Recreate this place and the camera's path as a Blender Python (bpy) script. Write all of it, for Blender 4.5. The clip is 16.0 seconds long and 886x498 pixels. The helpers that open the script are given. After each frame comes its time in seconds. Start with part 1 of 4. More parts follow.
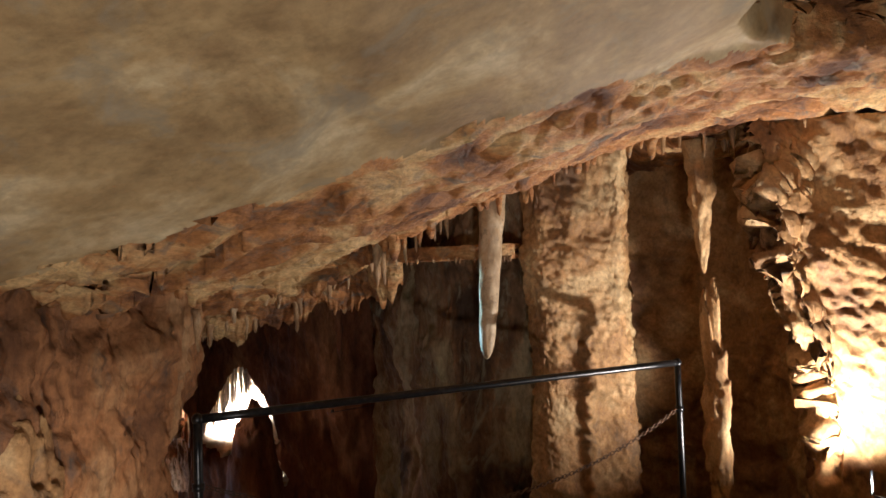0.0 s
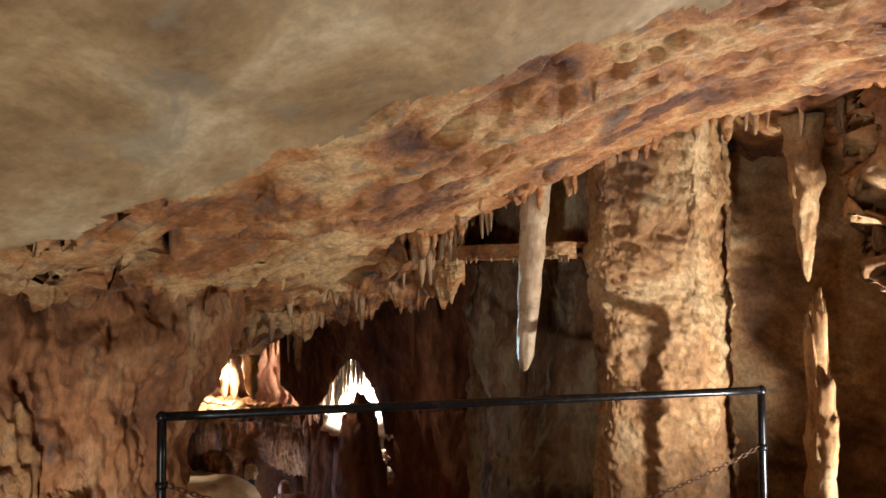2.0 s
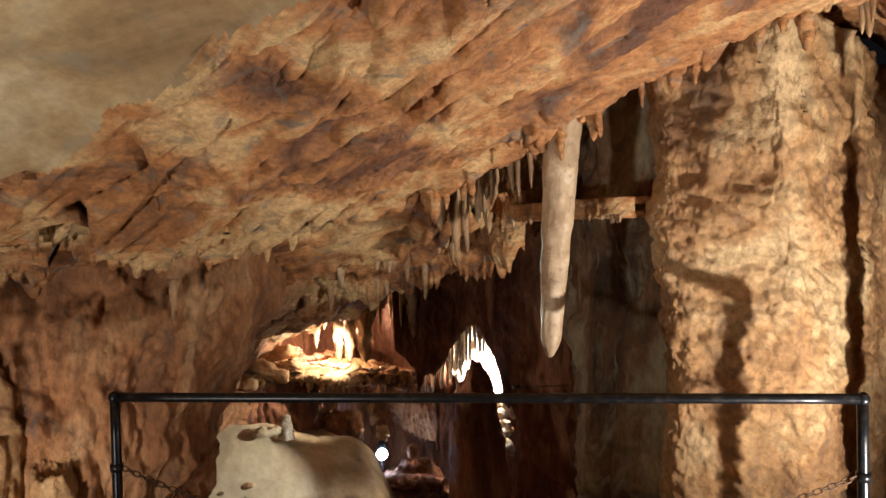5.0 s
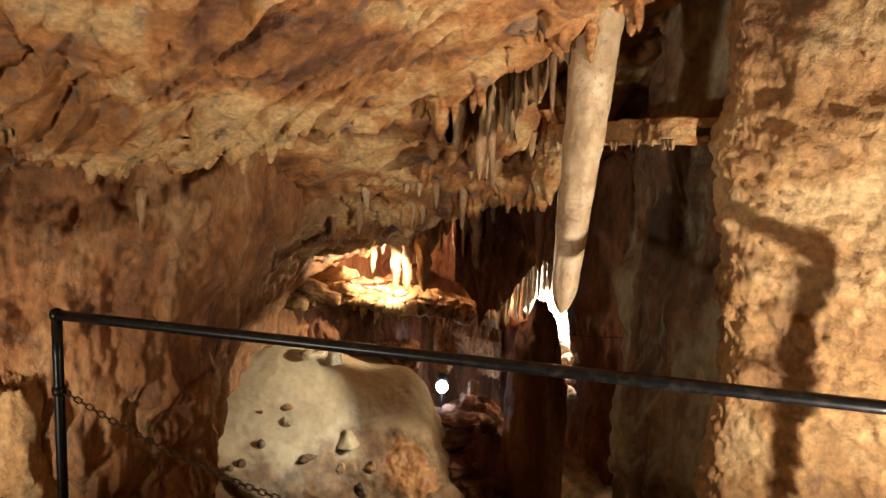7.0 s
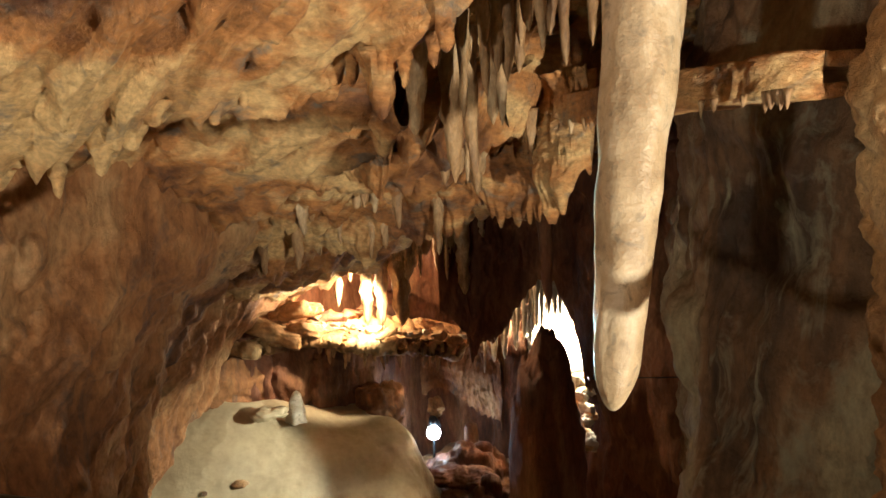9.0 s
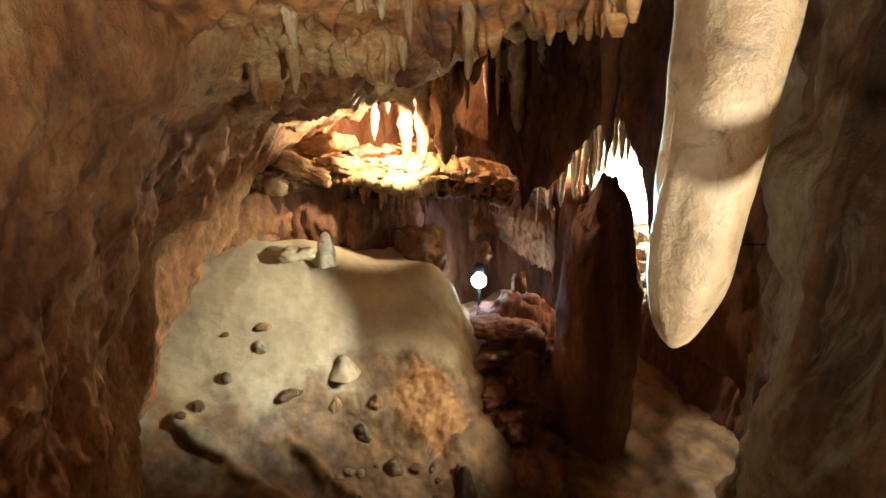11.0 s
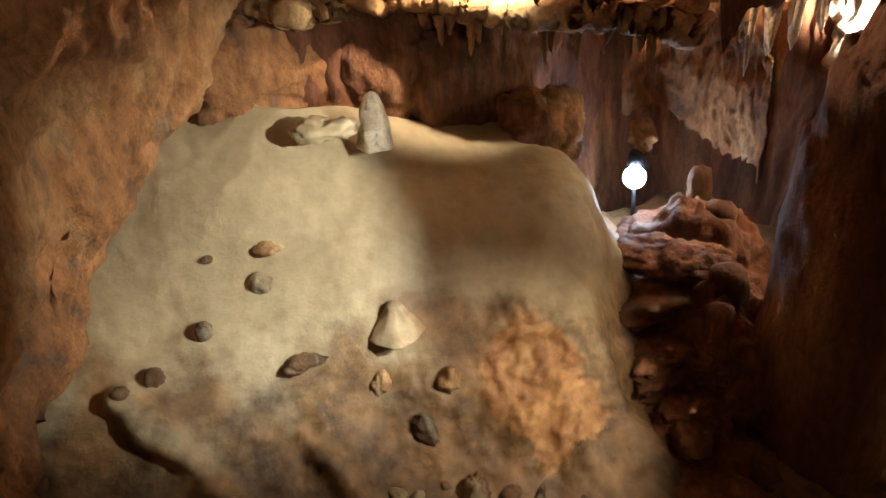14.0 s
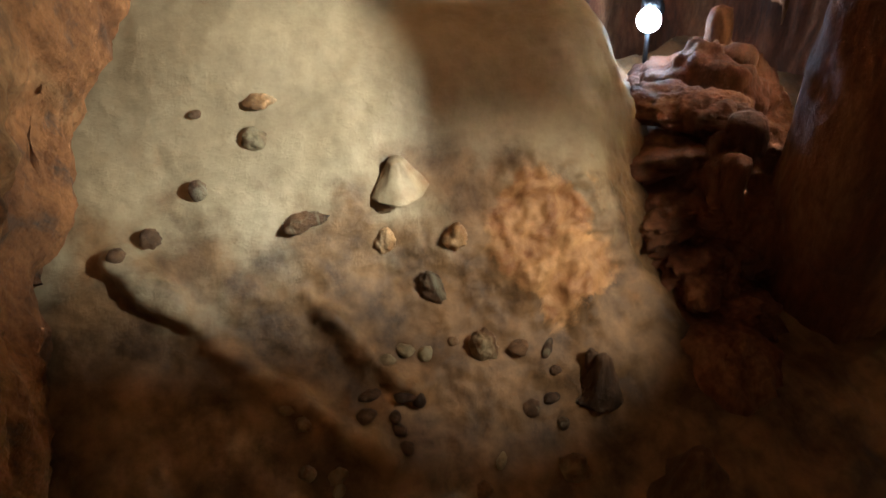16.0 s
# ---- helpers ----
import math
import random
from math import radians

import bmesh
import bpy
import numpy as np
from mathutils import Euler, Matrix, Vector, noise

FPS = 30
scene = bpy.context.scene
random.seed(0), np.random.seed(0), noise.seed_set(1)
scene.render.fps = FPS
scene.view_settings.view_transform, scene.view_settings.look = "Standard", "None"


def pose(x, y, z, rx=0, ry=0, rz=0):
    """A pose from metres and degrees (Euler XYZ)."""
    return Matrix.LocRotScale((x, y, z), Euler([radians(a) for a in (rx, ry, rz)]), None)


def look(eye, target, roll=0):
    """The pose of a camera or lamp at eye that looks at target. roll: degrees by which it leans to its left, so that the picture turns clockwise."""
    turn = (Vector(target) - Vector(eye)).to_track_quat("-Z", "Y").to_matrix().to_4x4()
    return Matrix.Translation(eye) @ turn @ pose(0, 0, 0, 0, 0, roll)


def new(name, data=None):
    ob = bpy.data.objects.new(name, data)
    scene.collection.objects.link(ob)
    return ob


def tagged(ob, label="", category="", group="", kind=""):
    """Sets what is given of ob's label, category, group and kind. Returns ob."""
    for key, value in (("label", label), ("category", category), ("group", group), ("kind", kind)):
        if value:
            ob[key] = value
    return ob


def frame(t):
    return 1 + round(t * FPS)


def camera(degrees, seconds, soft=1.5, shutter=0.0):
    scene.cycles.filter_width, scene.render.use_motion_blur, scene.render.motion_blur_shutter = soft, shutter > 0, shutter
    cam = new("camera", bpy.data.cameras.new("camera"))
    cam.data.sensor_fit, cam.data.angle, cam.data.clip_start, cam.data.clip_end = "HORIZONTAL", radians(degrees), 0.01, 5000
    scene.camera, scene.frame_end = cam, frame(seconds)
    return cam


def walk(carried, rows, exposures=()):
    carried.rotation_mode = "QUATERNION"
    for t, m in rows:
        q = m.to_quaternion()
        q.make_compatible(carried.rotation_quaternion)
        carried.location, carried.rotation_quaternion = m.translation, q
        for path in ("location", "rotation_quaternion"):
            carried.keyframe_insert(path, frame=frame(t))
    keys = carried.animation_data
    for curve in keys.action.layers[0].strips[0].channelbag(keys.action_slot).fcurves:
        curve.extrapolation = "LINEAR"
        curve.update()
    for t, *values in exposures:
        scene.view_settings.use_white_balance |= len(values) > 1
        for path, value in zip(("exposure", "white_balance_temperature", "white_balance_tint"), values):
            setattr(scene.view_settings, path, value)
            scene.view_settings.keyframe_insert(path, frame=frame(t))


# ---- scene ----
cam = camera(64.3, 16.0)
PATH = [
    (0, (0.029, -0.053, 1.588), (0.03, 1.945, 1.677), -1.8),
    (0.5, (0.318, 0.109, 1.557), (0.201, 2.104, 1.624), -2.6),
    (1, (0.513, 0.223, 1.57), (0.223, 2.202, 1.625), -3.5),
    (1.5, (0.773, 0.29, 1.626), (0.254, 2.22, 1.707), -0.7),
    (2, (0.935, 0.43, 1.609), (0.358, 2.343, 1.691), -0.3),
    (2.5, (0.997, 0.655, 1.622), (0.289, 2.525, 1.667), 0.1),
    (3, (1.169, 0.782, 1.596), (0.291, 2.578, 1.636), -0.5),
    (3.5, (1.353, 0.879, 1.641), (0.357, 2.613, 1.658), -0.2),
    (4, (1.461, 1.069, 1.64), (0.431, 2.783, 1.659), 2.1),
    (4.5, (1.61, 1.224, 1.656), (0.54, 2.914, 1.65), -0.0),
    (7, (1.669, 2.107, 1.635), (0.268, 3.512, 1.384), 1.9),
    (7.5, (1.463, 2.342, 1.604), (0.072, 3.744, 1.29), 1.0),
    (8, (1.306, 2.543, 1.587), (-0.025, 4.004, 1.282), -0.4),
    (8.5, (1.134, 2.782, 1.618), (-0.295, 4.16, 1.38), -1.5),
    (9, (0.959, 2.932, 1.594), (-0.425, 4.358, 1.368), -1.6),
    (9.5, (0.808, 3.077, 1.58), (-0.556, 4.484, 1.18), -1.0),
    (10, (0.751, 3.262, 1.555), (-0.673, 4.539, 0.969), 1.2),
    (10.2, (0.746, 3.319, 1.549), (-0.7, 4.551, 0.923), -0.2),
    (11.3, (0.6, 3.46, 1.48), (-0.85, 4.66, 0.8), -0.2),
    (12.3, (0.149, 3.797, 1.296), (-1.344, 4.908, 0.562), -0.5),
    (12.5, (-0.064, 4.125, 1.1), (-1.605, 5.163, 0.361), -2.4),
    (13, (-0.35, 4.398, 0.961), (-1.917, 5.334, 0.144), -2.8),
    (13.5, (-0.463, 4.47, 0.899), (-2.034, 5.33, 0.008), -3.6),
    (14, (-0.595, 4.578, 0.814), (-2.178, 5.367, -0.119), -4.6),
    (14.5, (-0.68, 4.633, 0.749), (-2.263, 5.386, -0.215), -5.1),
    (15, (-0.689, 4.636, 0.763), (-2.228, 5.354, -0.293), -4.8),
    (15.5, (-0.689, 4.622, 0.749), (-2.18, 5.307, -0.394), -5.7),
    (16, (-0.693, 4.588, 0.746), (-2.088, 5.26, -0.521), -5.8),
]
EXPOSURES = [(0, -0.15, 5100, 15), (1.5, 0.1, 5000, 14), (4.5, 0.2, 5000, 14), (7, 0.38, 5700, 13), (8.5, 0.55, 5500, 7), (10, 0.62, 5200, 3), (12.5, 0.72, 5400, 9), (14.5, 0.5, 5300, 10), (16, 0.45, 5100, 9)]
walk(cam, [(t, look(eye, target, roll)) for t, eye, target, roll in PATH], EXPOSURES)

# ---------------------------------------------------------------- world and lamps
world = bpy.data.worlds.new("cave_dark")
world.use_nodes = True
world.node_tree.nodes["Background"].inputs[0].default_value = (0.004, 0.0035, 0.003, 1)
scene.world = world

WARM, AMBER, COOL = (1.0, 0.72, 0.42), (1.0, 0.62, 0.30), (0.86, 0.95, 1.0)


def spot(name, eye, target, watts, degrees, blend=0.4, radius=0.03, colour=WARM):
    data = bpy.data.lights.new(name, "SPOT")
    data.energy, data.spot_size, data.spot_blend = watts, radians(degrees), blend
    data.shadow_soft_size, data.color = radius, colour
    ob = new(name, data)
    ob.matrix_world = look(eye, target)
    return ob


def bulb(name, eye, watts, radius=0.03, colour=WARM):
    data = bpy.data.lights.new(name, "POINT")
    data.energy, data.shadow_soft_size, data.color = watts, radius, colour
    ob = new(name, data)
    ob.location = eye
    return ob


# unseen floodlights of the show cave, set to suit the lit patches of rock
SOFT = (1.0, 0.80, 0.55)
spot("flood_right_wall", (2.28, 3.70, 0.40), (1.36, 4.35, 2.34), 345, 142, 0.85, 0.02, SOFT)
spot("flood_corner", (2.32, 3.60, 0.47), (2.42, 4.1, 0.95), 170, 96, 0.5, 0.03, SOFT)
spot("flood_path", (0.25, -1.0, 0.2), (-0.15, 1.35, 2.35), 350, 92, 0.85, 0.10, SOFT)
spot("flood_left", (-0.35, 1.25, 0.30), (-1.62, 2.65, 0.62), 150, 46, 0.9, 0.08, SOFT)
FLOOR_LAMP = Vector((-0.97, 6.0, 0.50))
spot("flood_floor", FLOOR_LAMP, (-2.92, 5.08, -0.32), 245, 49, 0.9, 0.0014, (1.0, 0.86, 0.60))
spot("flood_shelf", (-2.66, 5.98, 0.74), (-3.05, 6.02, 0.58), 66, 112, 0.5, 0.02, WARM)
bulb("flood_shelf_rear", (-3.24, 6.22, 0.66), 42, 0.02, AMBER)
spot("flood_comb", (-2.20, 7.36, 0.05), (-2.32, 7.85, 0.48), 470, 124, 0.35, 0.04, SOFT)
# added spot that only brightens the rubble on the mound's flank
spot("fill_mound_edge", (-2.02, 7.42, 0.30), (-1.72, 7.16, -0.30), 90, 70, 0.5, 0.03, SOFT)
spot("floodlamp_beam", (-3.06, 6.90, -0.58), (0.24, 4.10, 1.42), 2600, 6.2, 0.7, 0.05, (0.55, 0.97, 0.92))
# added spot that only brightens the left wall's slanting edge
spot("fill_slash", (-2.40, 5.70, 0.66), (-2.85, 5.46, 0.92), 48, 62, 0.6, 0.02, SOFT)
spot("flood_apron", (-1.15, 6.05, 0.10), (-2.20, 5.66, -0.86), 66, 50, 1.0, 0.02, (1.0, 0.74, 0.44))

# ---------------------------------------------------------------- noise on arrays
RNG = np.random.RandomState(7)
GRAD = RNG.normal(size=(4096, 3))
GRAD /= np.linalg.norm(GRAD, axis=1)[:, None]


def gnoise(p, seed=0):
    """Gradient noise about -1 to 1 at points p (n, 3)."""
    i = np.floor(p).astype(np.int64)
    f = p - i
    w = f * f * f * (f * (f * 6 - 15) + 10)
    out = np.zeros(len(p))
    for a in (0, 1):
        for b in (0, 1):
            for c in (0, 1):
                h = ((i[:, 0] + a) * 73856093) ^ ((i[:, 1] + b) * 19349663) ^ ((i[:, 2] + c) * 83492791) ^ (seed * 2654435)
                h = (h ^ (h >> 13)) * 1274126177
                g = GRAD[((h ^ (h >> 16)) & 4095)]
                d = g[:, 0] * (f[:, 0] - a) + g[:, 1] * (f[:, 1] - b) + g[:, 2] * (f[:, 2] - c)
                out += d * (w[:, 0] if a else 1 - w[:, 0]) * (w[:, 1] if b else 1 - w[:, 1]) * (w[:, 2] if c else 1 - w[:, 2])
    return out * 1.6


def fbm(p, size, octaves=4, seed=0, gain=0.5):
    q, a, out = np.asarray(p, float) / size, 1.0, 0.0
    for n in range(octaves):
        out = out + a * gnoise(q, seed + n)
        q, a = q * 2.03 + 5.1, a * gain
    return out


def ridged(p, size, octaves=3, seed=0, gain=0.5):
    q, a, out = np.asarray(p, float) / size, 1.0, 0.0
    for n in range(octaves):
        out = out + a * (1 - 2 * np.abs(gnoise(q, seed + n)))
        q, a = q * 2.1 + 3.7, a * gain
    return out


def smooth(a, b, x):
    s = np.clip((x - a) / (b - a), 0, 1)
    return s * s * (3 - 2 * s)


# ---------------------------------------------------------------- mesh helpers
def mesh_from(name, verts, faces, material, shade=True):
    me = bpy.data.meshes.new(name)
    me.from_pydata([tuple(v) for v in verts], [], faces)
    me.materials.append(material)
    if shade:
        me.polygons.foreach_set("use_smooth", [True] * len(me.polygons))
    me.update()
    return me


def part(name, bm, material, parent=None, label=""):
    """Links a bmesh as one mesh object under a thing or part."""
    me = bpy.data.meshes.new(name)
    bm.to_mesh(me)
    bm.free()
    me.materials.append(material)
    me.polygons.foreach_set("use_smooth", [True] * len(me.polygons))
    ob = new(name, me)
    ob.parent = parent
    return tagged(ob, label)


def empty(name, at, label, category, group="", kind=""):
    ob = new(name)
    ob.empty_display_size = 0.05
    ob.location = at
    return tagged(ob, label, category, group, kind)


def spline(rows, n):
    """Catmull-Rom through rows (k, ...) at n even steps along the first axis."""
    rows = np.asarray(rows, float)
    k = len(rows)
    t = np.linspace(0, k - 1, n)
    i = np.minimum(t.astype(int), k - 2)
    f = (t - i).reshape(-1, *[1] * (rows.ndim - 1))
    pad = np.concatenate([[2 * rows[0] - rows[1]], rows, [2 * rows[-1] - rows[-2]]])
    a, b, c, d = pad[i], pad[i + 1], pad[i + 2], pad[i + 3]
    return 0.5 * (2 * b + (c - a) * f + (2 * a - 5 * b + 4 * c - d) * f ** 2 + (3 * b - a - 3 * c + d) * f ** 3)


def grid_faces(nu, nv, flip=False):
    idx = np.arange(nu * nv).reshape(nu, nv)
    q = np.stack([idx[:-1, :-1], idx[1:, :-1], idx[1:, 1:], idx[:-1, 1:]], -1).reshape(-1, 4)
    return (q[:, ::-1] if flip else q).tolist()


def normals(p):
    du, dv = np.gradient(p, axis=0), np.gradient(p, axis=1)
    n = np.cross(du, dv)
    return n / np.maximum(np.linalg.norm(n, axis=2), 1e-9)[..., None]


def loft(name, rows, nu, nv, material, relief, towards, thick=0.12):
    """A rock face: control rows (stations x levels x 3) splined to nu x nv, displaced by relief(points, normals), backed by a thickness.
    towards: a point on the open side."""
    p = spline(np.swapaxes(spline(rows, nu), 0, 1), nv).swapaxes(0, 1)
    n = normals(p)
    flip = np.sum(n * (np.asarray(towards) - p)) < 0
    n = -n if flip else n
    for axis, half in ((0, max(2, nu // 22)), (1, max(2, nv // 22))):
        pad = np.concatenate([np.repeat(np.take(n, [0], axis), half, axis), n, np.repeat(np.take(n, [-1], axis), half, axis)], axis)
        run = np.cumsum(np.concatenate([np.zeros_like(np.take(pad, [0], axis)), pad], axis), axis)
        size = n.shape[axis]
        n = np.take(run, np.arange(2 * half + 1, 2 * half + 1 + size), axis) - np.take(run, np.arange(size), axis)
    n = n / np.maximum(np.linalg.norm(n, axis=2), 1e-9)[..., None]
    flat = p.reshape(-1, 3)
    p = p + (relief(flat, n.reshape(-1, 3)).reshape(nu, nv)[..., None]) * n
    me = mesh_from(name, p.reshape(-1, 3), grid_faces(nu, nv, flip), material)
    ob = new(name, me)
    so = ob.modifiers.new("thickness", "SOLIDIFY")
    so.thickness, so.offset, so.use_rim = thick, -1, True
    return ob


def rough(amp=0.05, size=0.45, fine=0.012, seed=0):
    def relief(p, n):
        return amp * fbm(p, size, 5, seed) - fine * ridged(p, 0.11, 3, seed + 20) + 0.3 * fine * fbm(p, 0.03, 2, seed + 40)
    return relief


def draped(amp=0.05, width=0.16, seed=0, base=0.05):
    """Flowstone: vertical folds that waver, over a rough base."""
    def relief(p, n):
        q = p * [1, 1, 0.16] + 0.05 * np.stack([fbm(p, 0.4, 2, seed + 1), fbm(p, 0.4, 2, seed + 2), 0 * p[:, 0]], 1)
        return base * fbm(p, 0.5, 4, seed + 3) - amp * 0.5 * ridged(q, width, 3, seed) - 0.006 * ridged(p, 0.07, 2, seed + 9)
    return relief


# ---------------------------------------------------------------- materials
def material(name):
    m = bpy.data.materials.new(name)
    m.use_nodes = True
    t = m.node_tree
    return m, t, t.nodes["Principled BSDF"]


def rock(name, dark, mid, pale, stain=(0.10, 0.10, 0.085), roughness=0.62, streak=1.0, bump=0.6, patch=0.35, spread=0.0, size=1.0, grain_depth=1.0, silt=None, outcrop=None):
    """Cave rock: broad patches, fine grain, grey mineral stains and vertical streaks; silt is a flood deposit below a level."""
    m, t, b = material(name)
    N, L = t.nodes, t.links
    geo = N.new("ShaderNodeNewGeometry")
    mp = N.new("ShaderNodeMapping")
    L.new(geo.outputs["Position"], mp.inputs[0])
    mp.inputs["Scale"].default_value = (1 / size, 1 / size, streak / size)

    def noisy(scale, detail, vec, rough_=0.6, dist=0.0):
        n = N.new("ShaderNodeTexNoise")
        n.inputs["Scale"].default_value, n.inputs["Detail"].default_value = scale, detail
        n.inputs["Roughness"].default_value, n.inputs["Distortion"].default_value = rough_, dist
        L.new(vec, n.inputs["Vector"])
        return n.outputs[0]

    def ramp(fac, stops):
        r = N.new("ShaderNodeValToRGB")
        el = r.color_ramp.elements
        while len(el) < len(stops):
            el.new(0.5)
        for e, (pos, col) in zip(el, stops):
            e.position, e.color = pos, (*col, 1)
        L.new(fac, r.inputs[0])
        return r.outputs[0]

    def mix(fac, a, bb, kind="MIX"):
        x = N.new("ShaderNodeMix")
        x.data_type, x.blend_type = "RGBA", kind
        for sock, v in ((x.inputs[0], fac), (x.inputs[6], a), (x.inputs[7], bb)):
            if hasattr(v, "is_linked"):
                L.new(v, sock)
            else:
                sock.default_value = v
        return x.outputs[2]

    broad = noisy(2.2, 6, mp.outputs[0], 0.6, 0.6)
    base = ramp(broad, [(0.32 - spread, dark), (0.5, mid), (0.66 + spread, pale)])
    grain = noisy(38, 6, mp.outputs[0], 0.7)
    gd = grain_depth
    gr = ramp(grain, [(0.3, (1 - 0.45 * gd, 1 - 0.48 * gd, 1 - 0.52 * gd)), (0.62, (1 + 0.12 * gd, 1 + 0.1 * gd, 1 + 0.08 * gd))])
    col = mix(1.0, base, gr, "MULTIPLY")
    spots = noisy(5.5, 5, mp.outputs[0], 0.65, 1.2)
    stain_f = ramp(spots, [(0.55, (0, 0, 0)), (0.70, (patch, patch, patch))])
    col = mix(stain_f, col, (*stain, 1))
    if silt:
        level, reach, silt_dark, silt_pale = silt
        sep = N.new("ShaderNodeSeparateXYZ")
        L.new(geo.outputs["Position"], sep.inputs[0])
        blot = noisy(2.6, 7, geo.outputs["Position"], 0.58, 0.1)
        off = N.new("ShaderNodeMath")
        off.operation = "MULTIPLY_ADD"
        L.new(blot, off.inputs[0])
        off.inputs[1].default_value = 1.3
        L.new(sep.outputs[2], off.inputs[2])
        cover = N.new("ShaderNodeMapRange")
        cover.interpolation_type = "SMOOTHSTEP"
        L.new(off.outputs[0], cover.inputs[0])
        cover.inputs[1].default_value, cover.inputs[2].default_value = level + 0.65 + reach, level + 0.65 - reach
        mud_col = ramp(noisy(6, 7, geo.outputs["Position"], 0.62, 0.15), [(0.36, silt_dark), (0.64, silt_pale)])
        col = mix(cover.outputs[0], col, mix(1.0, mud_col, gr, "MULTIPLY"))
    # patch of rough rock, its warm lit look put into the colour
    if outcrop:
        place, squash, radius, rock_dark, rock_pale = outcrop
        sub = N.new("ShaderNodeVectorMath")
        sub.operation = "SUBTRACT"
        L.new(geo.outputs["Position"], sub.inputs[0])
        sub.inputs[1].default_value = place
        mul = N.new("ShaderNodeVectorMath")
        mul.operation = "MULTIPLY"
        L.new(sub.outputs[0], mul.inputs[0])
        mul.inputs[1].default_value = squash
        far = N.new("ShaderNodeVectorMath")
        far.operation = "LENGTH"
        L.new(mul.outputs[0], far.inputs[0])
        wob = N.new("ShaderNodeMath")
        wob.operation = "MULTIPLY_ADD"
        L.new(noisy(4.5, 7, geo.outputs["Position"], 0.62, 0.3), wob.inputs[0])
        wob.inputs[1].default_value = 0.5
        L.new(far.outputs["Value"], wob.inputs[2])
        lit_patch = N.new("ShaderNodeMapRange")
        lit_patch.interpolation_type = "SMOOTHSTEP"
        L.new(wob.outputs[0], lit_patch.inputs[0])
        lit_patch.inputs[1].default_value, lit_patch.inputs[2].default_value = 0.25 + radius + 0.03, 0.25 + radius - 0.03
        stone = ramp(noisy(9, 8, geo.outputs["Position"], 0.65, 0.4), [(0.34, rock_dark), (0.66, rock_pale)])
        col = mix(lit_patch.outputs[0], col, mix(1.0, stone, gr, "MULTIPLY"))
    L.new(col, b.inputs["Base Color"])
    rr = N.new("ShaderNodeMapRange")
    L.new(spots, rr.inputs[0])
    rr.inputs[3].default_value, rr.inputs[4].default_value = roughness - 0.18, roughness + 0.2
    L.new(rr.outputs[0], b.inputs["Roughness"])
    bp = N.new("ShaderNodeBump")
    bp.inputs["Strength"].default_value, bp.inputs["Distance"].default_value = bump, 0.012
    bn = noisy(60, 5, geo.outputs["Position"], 0.75)
    bn2 = noisy(16, 4, mp.outputs[0], 0.6)
    add = N.new("ShaderNodeMath")
    add.operation = "ADD"
    L.new(bn, add.inputs[0])
    L.new(bn2, add.inputs[1])
    L.new(add.outputs[0], bp.inputs["Height"])
    L.new(bp.outputs[0], b.inputs["Normal"])
    return m


M_CEIL = rock("pale_smooth_limestone", (0.20, 0.13, 0.055), (0.36, 0.26, 0.12), (0.54, 0.45, 0.27), (0.24, 0.22, 0.16), 0.6, 1, 0.25, 0.6, -0.03, 1.5, 0.55)
M_LAYER = rock("ochre_layered_rock", (0.13, 0.05, 0.016), (0.46, 0.21, 0.058), (0.64, 0.44, 0.19), (0.15, 0.135, 0.105), 0.55, 2.0, 1.0, 0.85, -0.05)
M_WALL = rock("orange_cave_wall", (0.14, 0.058, 0.02), (0.37, 0.17, 0.056), (0.50, 0.31, 0.14), (0.07, 0.062, 0.055), 0.7, 0.45, 1.0, 0.8, -0.03)
# lighter copy of the wall rock for floodlit faces, brightness put into the colour
M_LIT = rock("ochre_wall_lit", (0.22, 0.11, 0.04), (0.45, 0.26, 0.095), (0.60, 0.43, 0.21), (0.13, 0.10, 0.07), 0.6, 0.8, 0.9, 0.5, -0.03)
M_DARK = rock("dark_brown_wall", (0.055, 0.032, 0.018), (0.21, 0.12, 0.055), (0.38, 0.33, 0.20), (0.32, 0.31, 0.21), 0.6, 0.4, 0.9, 0.9, -0.05)
M_RED = rock("red_brown_flowstone", (0.06, 0.02, 0.009), (0.19, 0.07, 0.026), (0.32, 0.16, 0.07), (0.05, 0.03, 0.02), 0.7, 0.3, 1.0, 0.5)
M_SAND = rock("pale_clay_floor", (0.29, 0.215, 0.115), (0.43, 0.35, 0.21), (0.50, 0.43, 0.28), (0.24, 0.185, 0.11), 0.5, 1, 0.2, 0.35, 0.05, 3.2, 0.3)
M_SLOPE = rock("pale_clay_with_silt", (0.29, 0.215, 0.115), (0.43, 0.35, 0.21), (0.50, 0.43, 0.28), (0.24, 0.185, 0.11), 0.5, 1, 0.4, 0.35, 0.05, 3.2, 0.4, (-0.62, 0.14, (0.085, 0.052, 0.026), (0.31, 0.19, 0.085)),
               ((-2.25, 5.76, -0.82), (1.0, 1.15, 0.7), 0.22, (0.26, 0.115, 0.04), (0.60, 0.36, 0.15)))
M_STAL = rock("cream_calcite", (0.38, 0.30, 0.19), (0.54, 0.46, 0.33), (0.66, 0.60, 0.48), (0.17, 0.155, 0.12), 0.45, 1.9, 0.6, 0.8, 0, 0.26, 0.25)
M_TAN = rock("tan_calcite", (0.30, 0.21, 0.115), (0.46, 0.34, 0.195), (0.58, 0.47, 0.31), (0.17, 0.14, 0.095), 0.45, 1.0, 0.32, 0.8, 0, 0.26, 0.25)
